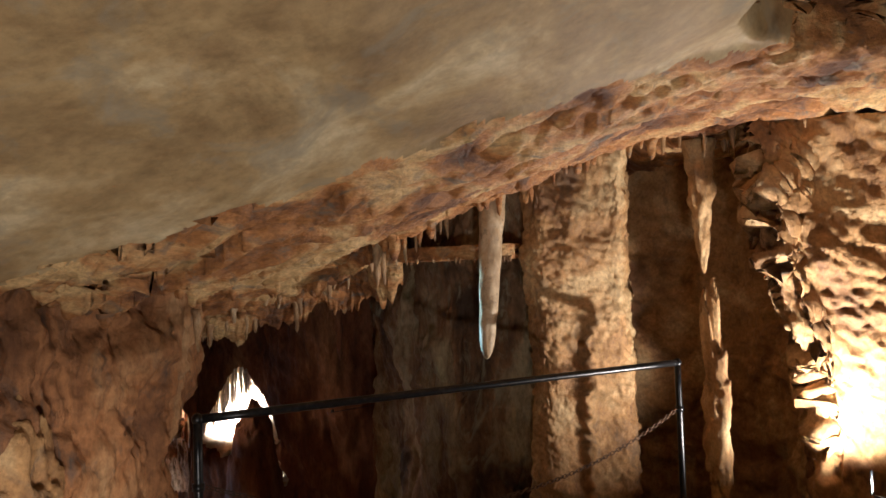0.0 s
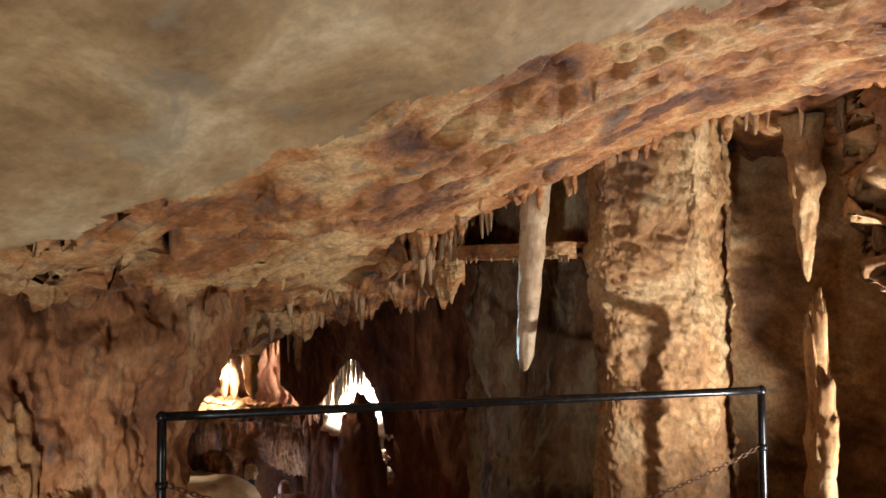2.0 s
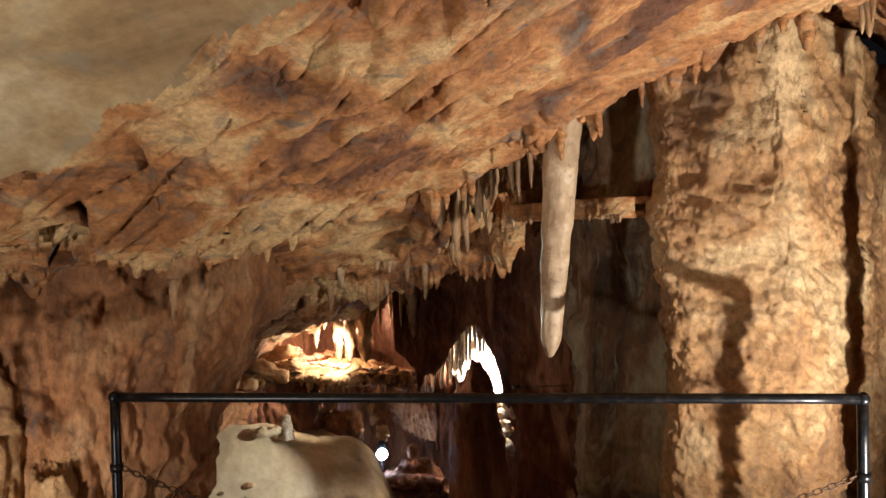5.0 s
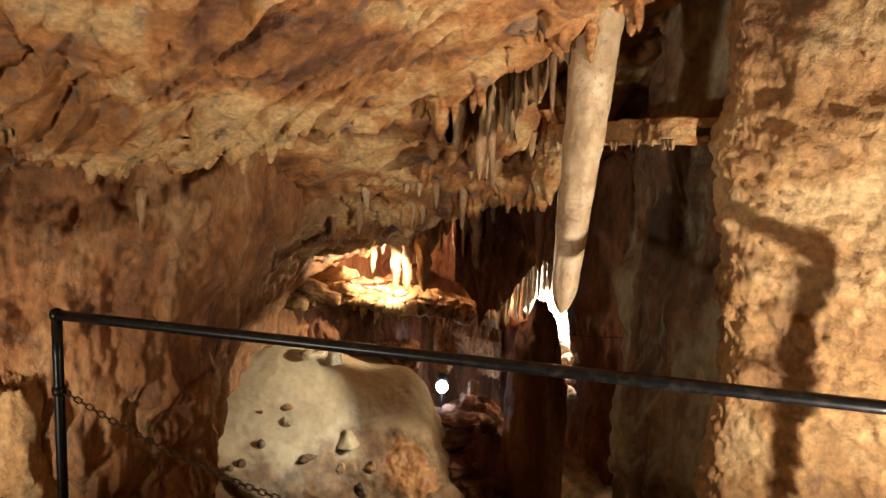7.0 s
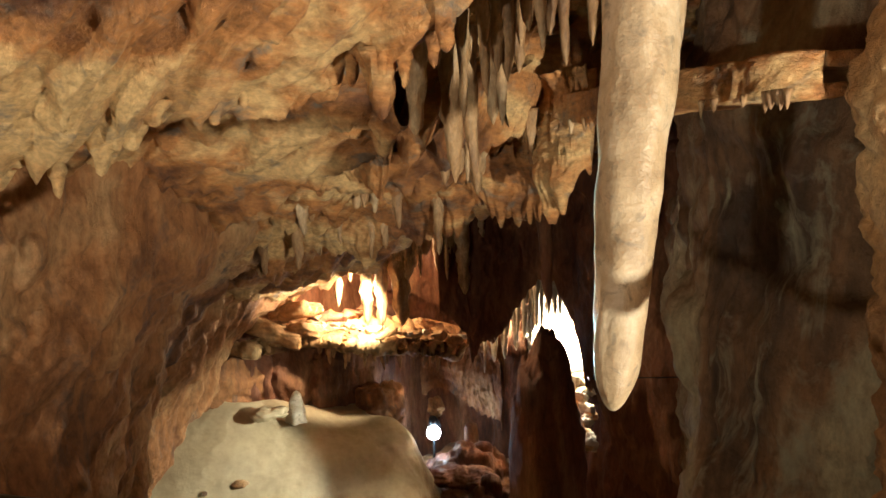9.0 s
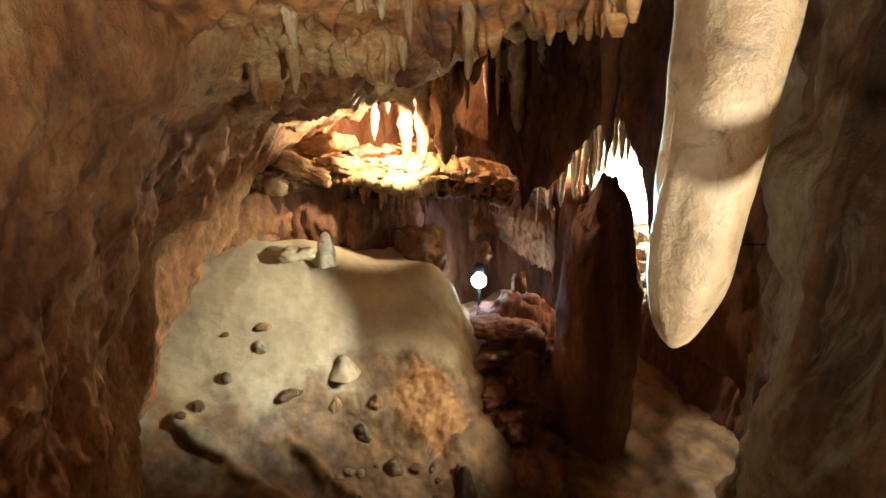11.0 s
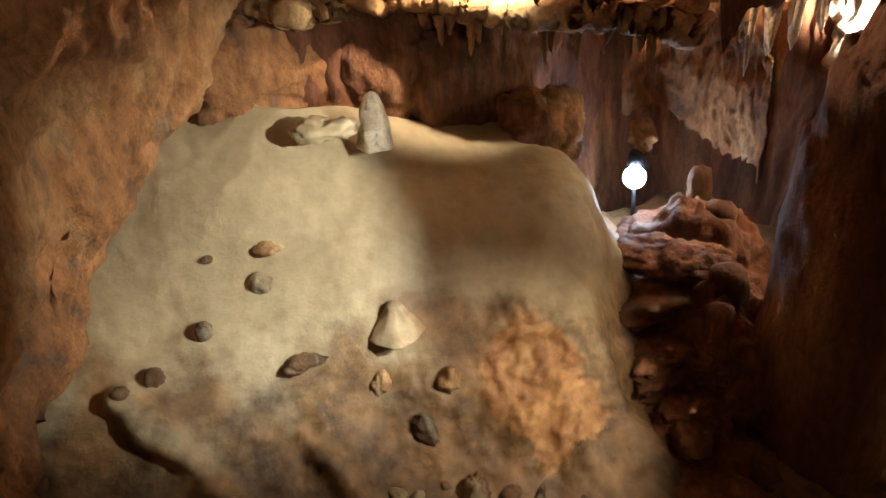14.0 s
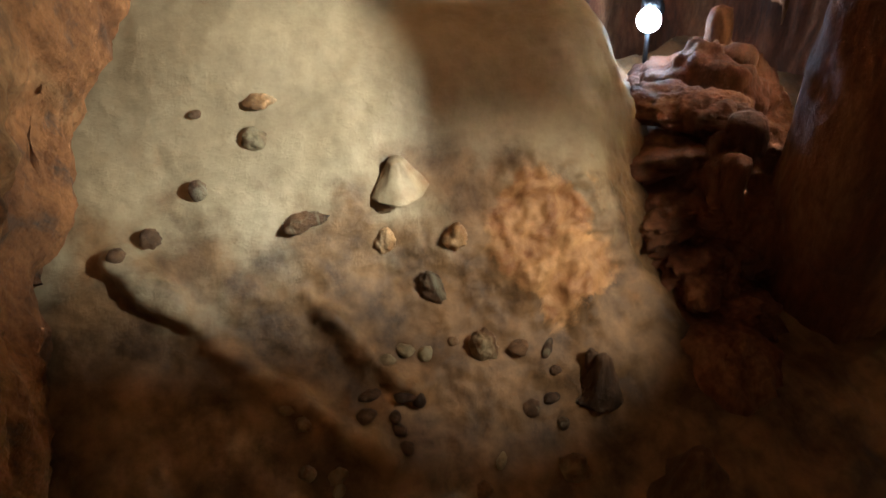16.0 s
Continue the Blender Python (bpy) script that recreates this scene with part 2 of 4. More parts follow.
M_DRIP = rock("tan_dripstone", (0.18, 0.095, 0.04), (0.42, 0.26, 0.115), (0.58, 0.45, 0.27), (0.14, 0.12, 0.10), 0.45, 0.4, 0.6, 0.4, 0, 0.4)

# ---------------------------------------------------------------- the cave's shell
def lip_x(y):
    """The undercut lip of the low ceiling along the left wall."""
    return -1.42 + 0.62 * (y - 2.55) + 0.05 * np.sin(9 * y)


def segment(x, y, ax, ay, bx, by):
    t = np.clip(((x - ax) * (bx - ax) + (y - ay) * (by - ay)) / ((bx - ax) ** 2 + (by - ay) ** 2), 0, 1)
    return np.hypot(x - ax - t * (bx - ax), y - ay - t * (by - ay))


def ceil_edge(x, y):
    p = np.stack([x, y, 0 * x], 1)
    return y - (2.50 + 0.14 * x) + 0.17 * fbm(p, 0.8, 4, 61)


def ceil_z(x, y):
    p = np.stack([x, y, 0 * x], 1)
    z = 1.97 + 0.37 * x + 0.24 * np.maximum(0, 2.95 - y) - 0.05 * np.maximum(0, 1.2 - y) ** 2
    z = np.where(x > 1.2, z - 0.25 * (x - 1.2), z)
    edge = ceil_edge(x, y)
    layered = smooth(-0.02, 0.06, edge)
    # ochre beds break off in uneven steps, each a few centimetres thick
    e = edge + 0.10 * fbm(p * [0.5, 1, 1], 0.35, 4, 62) + 0.25 * x * 0.2
    bed = e / 0.21
    saw = bed - np.floor(bed)
    saw = np.where(saw < 0.85, saw / 0.85, (1 - saw) / 0.15)
    deep = 0.5 + 0.5 * np.clip(fbm(p, 0.6, 2, 70) + 0.5, 0, 1.4)
    z = z + layered * (0.075 * deep * (saw - 0.5) - 0.03)
    fine = (e + 0.03 * fbm(p * [0.5, 1, 1], 0.12, 3, 59)) / 0.068
    fine = fine - np.floor(fine)
    z = z + layered * 0.026 * np.clip(fbm(p, 0.3, 2, 58) + 0.6, 0, 1.3) * (np.where(fine < 0.8, fine / 0.8, (1 - fine) / 0.2) - 0.5)
    strat = p * [0.24, 1, 1]
    z = z + 0.03 * fbm(p, 0.9, 3, 65) + layered * (0.05 * fbm(strat, 0.25, 6, 66, 0.5) + 0.013 * ridged(strat, 0.085, 4, 67, 0.55))
    z = z + layered * 0.03 * smooth(0.07, 0.0, np.abs(fbm(p * [0.3, 1, 1], 0.4, 4, 90)))
    z = z + (1 - layered) * (0.012 * fbm(p, 0.35, 4, 68))
    # dark gashes where beds have opened
    slit = np.minimum(segment(x, y, -0.82, 2.63, -1.08, 2.71) - 0.012 * fbm(p, 0.12, 2, 73), segment(x, y, -1.13, 2.63, -1.44, 2.42) - 0.012)
    z = z + 0.60 * smooth(0.085, 0.06, slit + 0.025 * fbm(p, 0.1, 3, 79))
    # the recess behind the front lip
    lip = y - (4.06 + 0.05 * x) + 0.07 * fbm(p, 0.3, 4, 63)
    rec = smooth(0, 0.07, lip) * smooth(-0.55, -0.3, x + 0.1 * fbm(p, 0.3, 2, 64)) * smooth(1.6, 1.3, x)
    z = z + 0.28 * rec
    # the undercut over the left wall
    under = lip_x(y) - x + 0.06 * fbm(p, 0.25, 3, 74)
    z = z + 0.16 * smooth(0, 0.06, under) * smooth(4.3, 3.8, y) * smooth(2.0, 2.5, y)
    far = smooth(4.1, 4.6, y) * smooth(0.0, -0.4, x)
    z = z - far * (0.05 * np.maximum(0, ridged(p, 0.3, 4, 69)) - 0.04 * fbm(p, 0.15, 3, 71))
    # a dark pocket in the roof over the rough corner
    pocket = smooth(0.0, 0.12, 0.62 - np.hypot((x - 1.98) / 1.42, (y - 2.38) / 0.85) + 0.07 * fbm(p, 0.4, 3, 72))
    z = z + 0.9 * pocket
    return z


def ceiling(name, x0, x1, y0, y1, step):
    xs = np.concatenate([np.arange(x0, -1.9, 0.03), np.arange(-1.9, 1.9, step), np.arange(1.9, x1, 0.03)])
    ys = np.concatenate([np.arange(y0, 1.4, 0.03), np.arange(1.4, 5.2, step), np.arange(5.2, y1, 0.02)])
    gx, gy = np.meshgrid(xs, ys, indexing="ij")
    fx, fy = gx.ravel(), gy.ravel()
    z = ceil_z(fx, fy)
    faces = grid_faces(len(xs), len(ys), True)
    me = mesh_from(name, np.stack([fx, fy, z], 1), faces, M_CEIL)
    me.materials.append(M_LAYER)
    edge = ceil_edge(fx, fy) > 0.02
    me.polygons.foreach_set("material_index", [int(edge[f[0]]) for f in faces])
    ob = new(name, me)
    so = ob.modifiers.new("thickness", "SOLIDIFY")
    so.thickness, so.offset = 0.25, -1
    return ob


ceil = ceiling("ceiling", -3.4, 3.6, -2.5, 5.75, 0.0105)
tagged(ceil, "sloping cave ceiling, smooth pale slab breaking into ochre layers", "ceiling", kind="structure")


def stations(plan, levels):
    """Rows of points: each plan entry (x, y) or a list of (x, y) per level, at the heights given."""
    rows = []
    for e in plan:
        per = e if isinstance(e[0], (tuple, list)) else [e] * len(levels)
        rows.append([(p[0], p[1], z) for p, z in zip(per, levels)])
    return np.array(rows, float)


# left wall, from beside the path to its far edge over the pit
lv = (-1.5, -0.9, -0.4, 0.1, 0.55, 0.95, 1.3, 1.75)
left = stations([
    (-2.6, -2.4), (-2.3, 0.2), (-1.75, 1.5), (-1.55, 2.2),
    [(-1.6, 2.7), (-1.55, 2.7), (-1.5, 2.7), (-1.48, 2.7), (-1.46, 2.75), (-1.45, 2.75), (-1.5, 2.75), (-1.6, 2.75)],
    [(-1.3, 3.0), (-1.3, 3.05), (-1.3, 3.05), (-1.3, 3.05), (-1.3, 3.1), (-1.28, 3.1), (-1.3, 3.12), (-1.4, 3.15)],
    [(-1.35, 3.45), (-1.35, 3.5), (-1.4, 3.5), (-1.4, 3.5), (-1.35, 3.55), (-1.3, 3.55), (-1.22, 3.6), (-1.2, 3.6)],
    [(-1.5, 3.8), (-1.6, 3.8), (-1.8, 3.9), (-1.85, 3.95), (-1.8, 4.0), (-1.65, 4.05), (-1.45, 4.1), (-1.25, 4.15)],
    [(-1.75, 4.0), (-2.0, 4.0), (-2.35, 4.15), (-2.45, 4.3), (-2.4, 4.4), (-2.2, 4.55), (-1.7, 4.6), (-1.4, 4.65)],
    [(-1.9, 4.0), (-2.2, 4.05), (-2.72, 4.30), (-2.80, 4.58), (-2.80, 4.82), (-2.62, 5.05), (-2.15, 5.1), (-1.75, 5.15)],
    [(-2.05, 4.08), (-2.4, 4.14), (-2.84, 4.42), (-2.90, 4.84), (-2.94, 5.18), (-2.80, 5.56), (-2.42, 5.6), (-2.05, 5.6)],
    [(-2.6, 4.1), (-2.95, 4.2), (-3.25, 4.5), (-3.3, 4.95), (-3.3, 5.35), (-3.1, 5.75), (-2.7, 5.85), (-2.3, 5.85)],
    [(-3.6, 4.3), (-3.7, 4.4), (-3.8, 4.7), (-3.9, 5.0), (-3.9, 5.4), (-3.6, 6.0), (-3.0, 6.1), (-2.5, 6.0)],
], lv)
def left_relief(p, n):
    knob = smooth(-0.25, 0.1, 0.35 - p[:, 2] + 0.3 * fbm(p, 0.4, 2, 15))
    return draped(0.06, 0.16, 11, 0.07)(p, n) - 0.024 * ridged(p * [1, 1, 0.6], 0.34, 4, 16) * (0.4 + knob) + 0.006 * fbm(p, 0.05, 3, 17) + smooth(4.0, 3.4, p[:, 1]) * (0.08 * fbm(p, 0.4, 4, 18) - 0.03 * ridged(p, 0.3, 4, 19))


ob = loft("wall_left", left, 520, 190, M_WALL, left_relief, (0.5, 4.2, 0.6))
tagged(ob, "orange-brown draped cave wall overhanging the pit", "wall", kind="structure")

# right-hand wall: rough lit face, then the dark brown wall that runs back
lv = (-1.6, -0.6, 0.2, 0.8, 1.3, 1.8, 2.5)
def lit_relief(p, n):
    q = p @ np.array([[0.9, 0, 0.45], [0, 1, 0], [-0.45, 0, 0.9]]) * [0.45, 1, 1.3]
    return 0.04 * fbm(p, 0.6, 3, 21) - 0.022 * ridged(q, 0.3, 5, 22, 0.6) - 0.011 * ridged(q, 0.07, 3, 23) + 0.004 * fbm(p, 0.03, 2, 24)


lit = stations([(1.44, 5.62), (1.40, 5.20), (1.34, 4.80), [(1.25, 4.56)] * 4 + [(1.22, 4.53), (1.20, 4.44), (1.20, 4.25)],
                [(1.0, 4.50)] * 5 + [(1.0, 4.43), (1.0, 4.30)], (0.76, 4.455), (0.63, 4.48), (0.54, 4.60)], lv)
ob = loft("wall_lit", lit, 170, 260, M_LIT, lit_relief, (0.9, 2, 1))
tagged(ob, "rough ochre rock face catching the floodlight", "wall", kind="structure")
dark = stations([(0.74, 4.74), (0.44, 4.76), (0.12, 4.88), (-0.10, 5.2), (-0.34, 5.7), (-0.50, 6.05), (-0.60, 6.4), (-0.68, 6.9), (-0.8, 7.7)], lv)
def dark_relief(p, n):
    sheet = np.maximum(0, fbm(p * [1, 1, 0.5], 0.45, 3, 33))
    return draped(0.08, 0.26, 31, 0.08)(p, n) + 0.04 * smooth(0.1, 0.2, sheet) - 0.006 * ridged(p, 0.12, 3, 34)


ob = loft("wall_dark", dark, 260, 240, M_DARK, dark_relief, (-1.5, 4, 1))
tagged(ob, "dark brown wall with grey-green flowstone patches", "wall", kind="structure")
far_right = stations([(3.9, 1.0), (3.5, 2.6), (3.1, 3.7), (2.65, 4.02), [(2.34, 4.1)] * 4 + [(2.25, 4.02), (2.1, 4.0), (2.1, 4.1)],
                      [(2.18, 4.1)] * 3 + [(2.14, 4.1), (2.02, 4.06), (1.84, 4.05), (1.84, 4.15)], (2.26, 4.42), (2.42, 4.9), (2.3, 5.4), (1.9, 5.66), (1.42, 5.62), (1.38, 5.2)], lv)
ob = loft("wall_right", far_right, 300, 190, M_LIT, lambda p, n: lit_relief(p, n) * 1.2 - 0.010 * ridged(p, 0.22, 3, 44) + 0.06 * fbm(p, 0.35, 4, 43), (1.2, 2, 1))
tagged(ob, "jagged cave wall behind a floodlight", "wall", kind="structure")

# rear chamber
lv = (-1.6, -0.7, -0.1, 0.4, 0.9, 1.4, 2.0)
back = stations([(-4.0, 5.4), (-3.9, 6.2), (-3.85, 7.0), (-3.6, 7.5), (-3.0, 7.75), (-2.5, 7.8), (-2.0, 7.75), (-1.5, 7.7), (-0.9, 7.6)], lv)
ob = loft("wall_back", back, 300, 190, M_RED, draped(0.10, 0.17, 51, 0.06), (-2.4, 6.2, 0.3))
tagged(ob, "red-brown flowstone wall of the rear chamber", "wall", kind="structure")
top = np.array([[(x, y, 1.45 + 0.15 * (x + 2.5)) for y in (5.45, 6.2, 7.0, 8.1)] for x in (-4.3, -3.3, -2.3, -1.3, -0.4)])
ob = loft("ceiling_rear", top, 140, 110, M_RED, rough(0.10, 0.3, 0.025, 57), (-2.4, 6.4, 0))
tagged(ob, "dark rough ceiling of the rear chamber", "ceiling", kind="structure")
under = stations([(-3.7, 4.95), (-3.3, 5.15), (-3.24, 5.5), (-3.24, 5.95), (-3.22, 6.4), (-3.45, 6.9), (-3.75, 7.3)], (-0.9, -0.4, 0.0, 0.25, 0.5))
ob = loft("wall_under_shelf", under, 150, 70, M_RED, draped(0.06, 0.13, 53, 0.05), (-1, 5.5, 0))
tagged(ob, "dark red-brown drapery below the rock shelf", "wall", kind="structure")

# pit floor: a pale clay slope that climbs to the back
pit = np.array([
    [(-4.0, 4.95, .26), (-3.8, 4.5, .12), (-3.5, 4.2, -.22), (-3.25, 3.95, -.46), (-2.9, 3.75, -.85), (-2.2, 3.6, -1.3), (-1.6, 2.9, -1.2), (-1.3, 2.6, -.7)],
    [(-3.3, 5.15, .10), (-3.1, 4.88, -.13), (-2.88, 4.66, -.48), (-2.70, 4.42, -.65), (-2.4, 4.3, -.95), (-1.7, 4.2, -1.25), (-.9, 3.6, -1.2), (-.6, 3.0, -.7)],
    [(-3.2, 5.5, .03), (-2.87, 5.38, -.18), (-2.62, 5.16, -.5), (-2.45, 5.12, -.8), (-2.15, 5.0, -1.1), (-1.6, 4.9, -1.35), (-.5, 4.3, -1.2), (.6, 3.6, -.7)],
    [(-3.2, 5.9, -.12), (-2.72, 5.75, -.24), (-2.52, 5.58, -.49), (-2.34, 5.55, -.8), (-2.05, 5.5, -1.12), (-1.5, 5.5, -1.4), (-.3, 5.0, -1.25), (1.1, 4.1, -.8)],
    [(-3.2, 6.4, -.24), (-2.72, 6.28, -.29), (-2.47, 6.03, -.42), (-2.27, 5.96, -.68), (-2.02, 5.95, -.96), (-1.4, 5.95, -1.36), (-.2, 5.7, -1.4), (1.2, 4.8, -1.2)],
    [(-3.28, 6.6, -.70), (-2.66, 6.45, -.64), (-2.36, 6.22, -.75), (-2.14, 6.12, -1.0), (-1.86, 6.2, -1.2), (-1.2, 6.4, -1.4), (-.2, 6.4, -1.4), (1.2, 5.5, -1.3)],
    [(-3.4, 7.2, -.95), (-2.7, 6.9, -1.0), (-2.3, 6.6, -1.1), (-2.0, 6.5, -1.2), (-1.7, 6.6, -1.3), (-1.1, 6.8, -1.4), (-.2, 6.9, -1.4), (1.2, 6.2, -1.4)],
    [(-3.7, 8.1, -1.0), (-2.7, 8.1, -1.1), (-2.2, 8.1, -1.2), (-1.9, 8.1, -1.3), (-1.5, 8.1, -1.4), (-1.0, 8.1, -1.4), (-.2, 8.1, -1.4), (1.2, 8.1, -1.4)],
])
def pit_relief(p, n):
    w = 0.035 * fbm(p, 0.15, 3, 82)
    ridge = 0.06 * smooth(0.065, 0.0, segment(p[:, 0], p[:, 1], -2.72, 4.42, -2.0, 4.95) + w) + 0.05 * smooth(0.05, 0.0, segment(p[:, 0], p[:, 1], -2.46, 4.93, -2.12, 5.12) + w)
    crag = smooth(0.30, 0.18, np.linalg.norm((p - (-2.25, 5.76, -0.82)) * [1.0, 1.15, 0.7], axis=1) + 0.1 * fbm(p, 0.3, 3, 83))
    low = smooth(-0.55, -0.95, p[:, 2] + 0.12 * fbm(p, 0.4, 3, 75))
    return crag * (0.022 + 0.03 * fbm(p, 0.14, 5, 84) - 0.012 * ridged(p, 0.08, 3, 85)) + ridge * smooth(-0.45, -0.6, p[:, 2]) + 0.02 * fbm(p, 0.55, 3, 71) + 0.004 * fbm(p, 0.06, 3, 72) + low * (0.03 * fbm(p, 0.25, 5, 76) - 0.008 * ridged(p, 0.16, 3, 77)) - 0.006 * smooth(0.7, 1.0, fbm(p, 0.11, 2, 78))


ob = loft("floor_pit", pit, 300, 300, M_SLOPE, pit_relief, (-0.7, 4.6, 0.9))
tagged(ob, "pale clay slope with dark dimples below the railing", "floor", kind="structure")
PIT = np.array([v.co[:] for v in ob.data.vertices])


def on_slope(x, y, z):
    """The point of the clay slope nearest to a place."""
    return PIT[np.argmin(np.sum((PIT - (x, y, z)) ** 2, 1))]


# visitors' path behind the railing, ending in a rock edge
path = np.array([[(-1.9, -2.5, 0), (-1.8, 0, 0), (-1.6, 1.5, 0), (-1.45, 2.5, 0), (-1.4, 2.86, -.02), (-1.4, 3.0, -.4), (-1.4, 3.05, -1.5)],
                 [(0, -2.5, 0), (0, 0, 0), (0, 1.5, 0), (-.1, 3.1, 0), (-.2, 3.52, -.02), (-.3, 3.66, -.4), (-.3, 3.7, -1.5)],
                 [(2, -2.5, 0), (2, 0, 0), (2, 1.5, 0), (1.3, 3.9, 0), (1.25, 4.36, -.02), (1.2, 4.5, -.4), (1.2, 4.55, -1.5)],
                 [(4.2, -2.5, 0), (4.2, 0, 0), (4, 1.5, 0), (3.6, 3.9, 0), (3.5, 4.5, -.02), (3.4, 4.6, -.4), (3.4, 4.65, -1.5)]])
ob = loft("floor_path", path, 150, 150, M_SAND, rough(0.008, 0.4, 0.004, 81), (0, 3, 8))
tagged(ob, "trodden clay path on a rock shelf", "floor", kind="structure")
behind = stations([(-2.7, -2.2), (-1.0, -2.4), (1.0, -2.4), (3.0, -2.3), (4.0, -1.0), (4.0, 1.2)], (-0.3, 0.5, 1.2, 1.9, 2.6, 3.4))
ob = loft("wall_behind", behind, 120, 60, M_WALL, rough(0.08, 0.6, 0.02, 91), (0.5, 0.5, 1))
tagged(ob, "plain cave wall closing the passage", "wall", kind="structure")


# ---------------------------------------------------------------- dripstone
def taper(name, base, tip, r0, r1, mat, seed=0, sides=12, rings=14, bend=0.0, lumpy=0.12, power=0.8):
    """A stalactite or stalagmite from base to tip, lumpy and tapered, its origin at the base."""
    rnd = random.Random(seed)
    base, tip = Vector(base), Vector(tip)
    axis = tip - base
    h = axis.length
    turn = axis.to_track_quat("Z", "Y").to_matrix()
    bx, by = rnd.uniform(-bend, bend), rnd.uniform(-bend, bend)
    verts = []
    for i in range(rings):
        s = i / (rings - 1)
        r = r1 + (r0 - r1) * (1 - s) ** power
        if s > 0.9:
            r *= math.sqrt(max(0.02, 1 - ((s - 0.9) / 0.1) ** 2 * 0.97))
        for k in range(sides):
            a = 2 * math.pi * k / sides
            q = Vector((math.cos(a) * 2, math.sin(a) * 2, s * h / max(r0, 0.01) * 0.8 + seed * 3.7))
            rr = r * (1 + lumpy * noise.noise(q) * 2 + lumpy * 0.6 * noise.noise(q * 2.7))
            v = Vector((math.cos(a) * rr + bx * h * s * s, math.sin(a) * rr + by * h * s * s, s * h))
            verts.append(turn @ v)
    faces = [(i * sides + k, i * sides + (k + 1) % sides, (i + 1) * sides + (k + 1) % sides, (i + 1) * sides + k) for i in range(rings - 1) for k in range(sides)]
    faces += [tuple(range(sides))[::-1], tuple((rings - 1) * sides + k for k in range(sides))]
    ob = new(name, mesh_from(name, verts, faces, mat))
    ob.location = base
    return ob


def lump(name, at, radii, mat, seed=0, amp=0.18, size=0.5, turn=0.0, nu=48, nv=32, folds=0.0, block=0.0):
    """A boulder or mound: an ellipsoid worn by noise."""
    u, v = np.meshgrid(np.linspace(0, 2 * np.pi, nu, endpoint=False), np.linspace(0.02, np.pi - 0.02, nv), indexing="ij")
    d = np.stack([np.cos(u) * np.sin(v), np.sin(u) * np.sin(v), np.cos(v)], -1).reshape(-1, 3)
    d = d * (1 - block + block * 0.85 / np.max(np.abs(d), axis=1))[:, None]
    p = d * radii
    w = 1 + amp * fbm(p + seed * 7.3, size, 4, seed) - 0.25 * amp * ridged(p + seed, size * 0.3, 3, seed + 5)
    if folds:
        w = w - folds * ridged((p + seed) * [1, 1, 0.15], size * 0.4, 2, seed + 8)
    p = p * w[:, None]
    faces = []
    for i in range(nu):
        for j in range(nv - 1):
            a, b = i * nv + j, ((i + 1) % nu) * nv + j
            faces.append((a, a + 1, b + 1, b))
    faces += [tuple(i * nv for i in range(nu)), tuple(i * nv + nv - 1 for i in reversed(range(nu)))]
    ob = new(name, mesh_from(name, p, faces, mat))
    ob.matrix_world = pose(*at, 0, 0, turn)
    return ob


def curtain(name, plan, tops, bottoms, mat, seed=0, depth=0.10, teeth=0.05, nu=120, nv=40, width=0.10):
    """A hanging drapery of flowstone along a plan line, with a toothed lower edge and real thickness."""
    line = spline(np.array([(x, y, a, b) for (x, y), a, b in zip(plan, tops, bottoms)], float), nu)
    s = np.linspace(0, 1, nv)
    tooth = np.maximum(0, ridged(np.stack([line[:, 0] * 1.4, line[:, 1] * 1.4, 0 * line[:, 0] + seed], 1), width, 2, seed))
    wide = np.maximum(0, fbm(np.stack([line[:, 0], line[:, 1], 0 * line[:, 0] + seed], 1), width * 3.5, 3, seed + 6))
    bot = line[:, 3] - teeth * tooth * (0.3 + 1.2 * wide) - 1.6 * teeth * wide
    p = np.zeros((nu, nv, 3))
    p[..., 0], p[..., 1] = line[:, 0, None], line[:, 1, None]
    p[..., 2] = line[:, 2, None] + (bot - line[:, 2])[:, None] * s
    t = np.gradient(line[:, :2], axis=0)
    n = np.stack([t[:, 1], -t[:, 0]], 1)
    n /= np.linalg.norm(n, axis=1)[:, None]
    if np.sum(n * (np.array([0.9, 2.9]) - line[:, :2])) < 0:
        n = -n
    flat = p.reshape(-1, 3)
    fold = (ridged(flat * [1, 1, 0.2] + 0.06 * fbm(flat, 0.2, 2, seed + 4)[:, None], width * 1.3, 4, seed + 2, 0.6)).reshape(nu, nv) * -0.03 + 0.07 * fbm(flat, 0.25, 5, seed + 3).reshape(nu, nv)
    body = depth * np.sqrt(np.clip(1 - s, 0.02, 1))
    front, rear = p.copy(), p[:, ::-1].copy()
    front[..., :2] += n[:, None, :] * (body * 0.5 + fold * (0.4 + 0.6 * (1 - s)))[..., None]
    rear[..., :2] -= n[:, None, :] * (body[::-1] * 0.5)[None, :, None]
    both = np.concatenate([front, rear], 1)
    me = mesh_from(name, both.reshape(-1, 3), grid_faces(nu, 2 * nv), mat)
    return new(name, me)


big = taper("stalactite", (0.350, 4.13, 2.32), (0.268, 4.105, 1.12), 0.086, 0.036, M_TAN, 3, 36, 110, 0.0, 0.06, 0.75)
tagged(big, "long tapering cream stalactite with small dark pits", "stalactite")

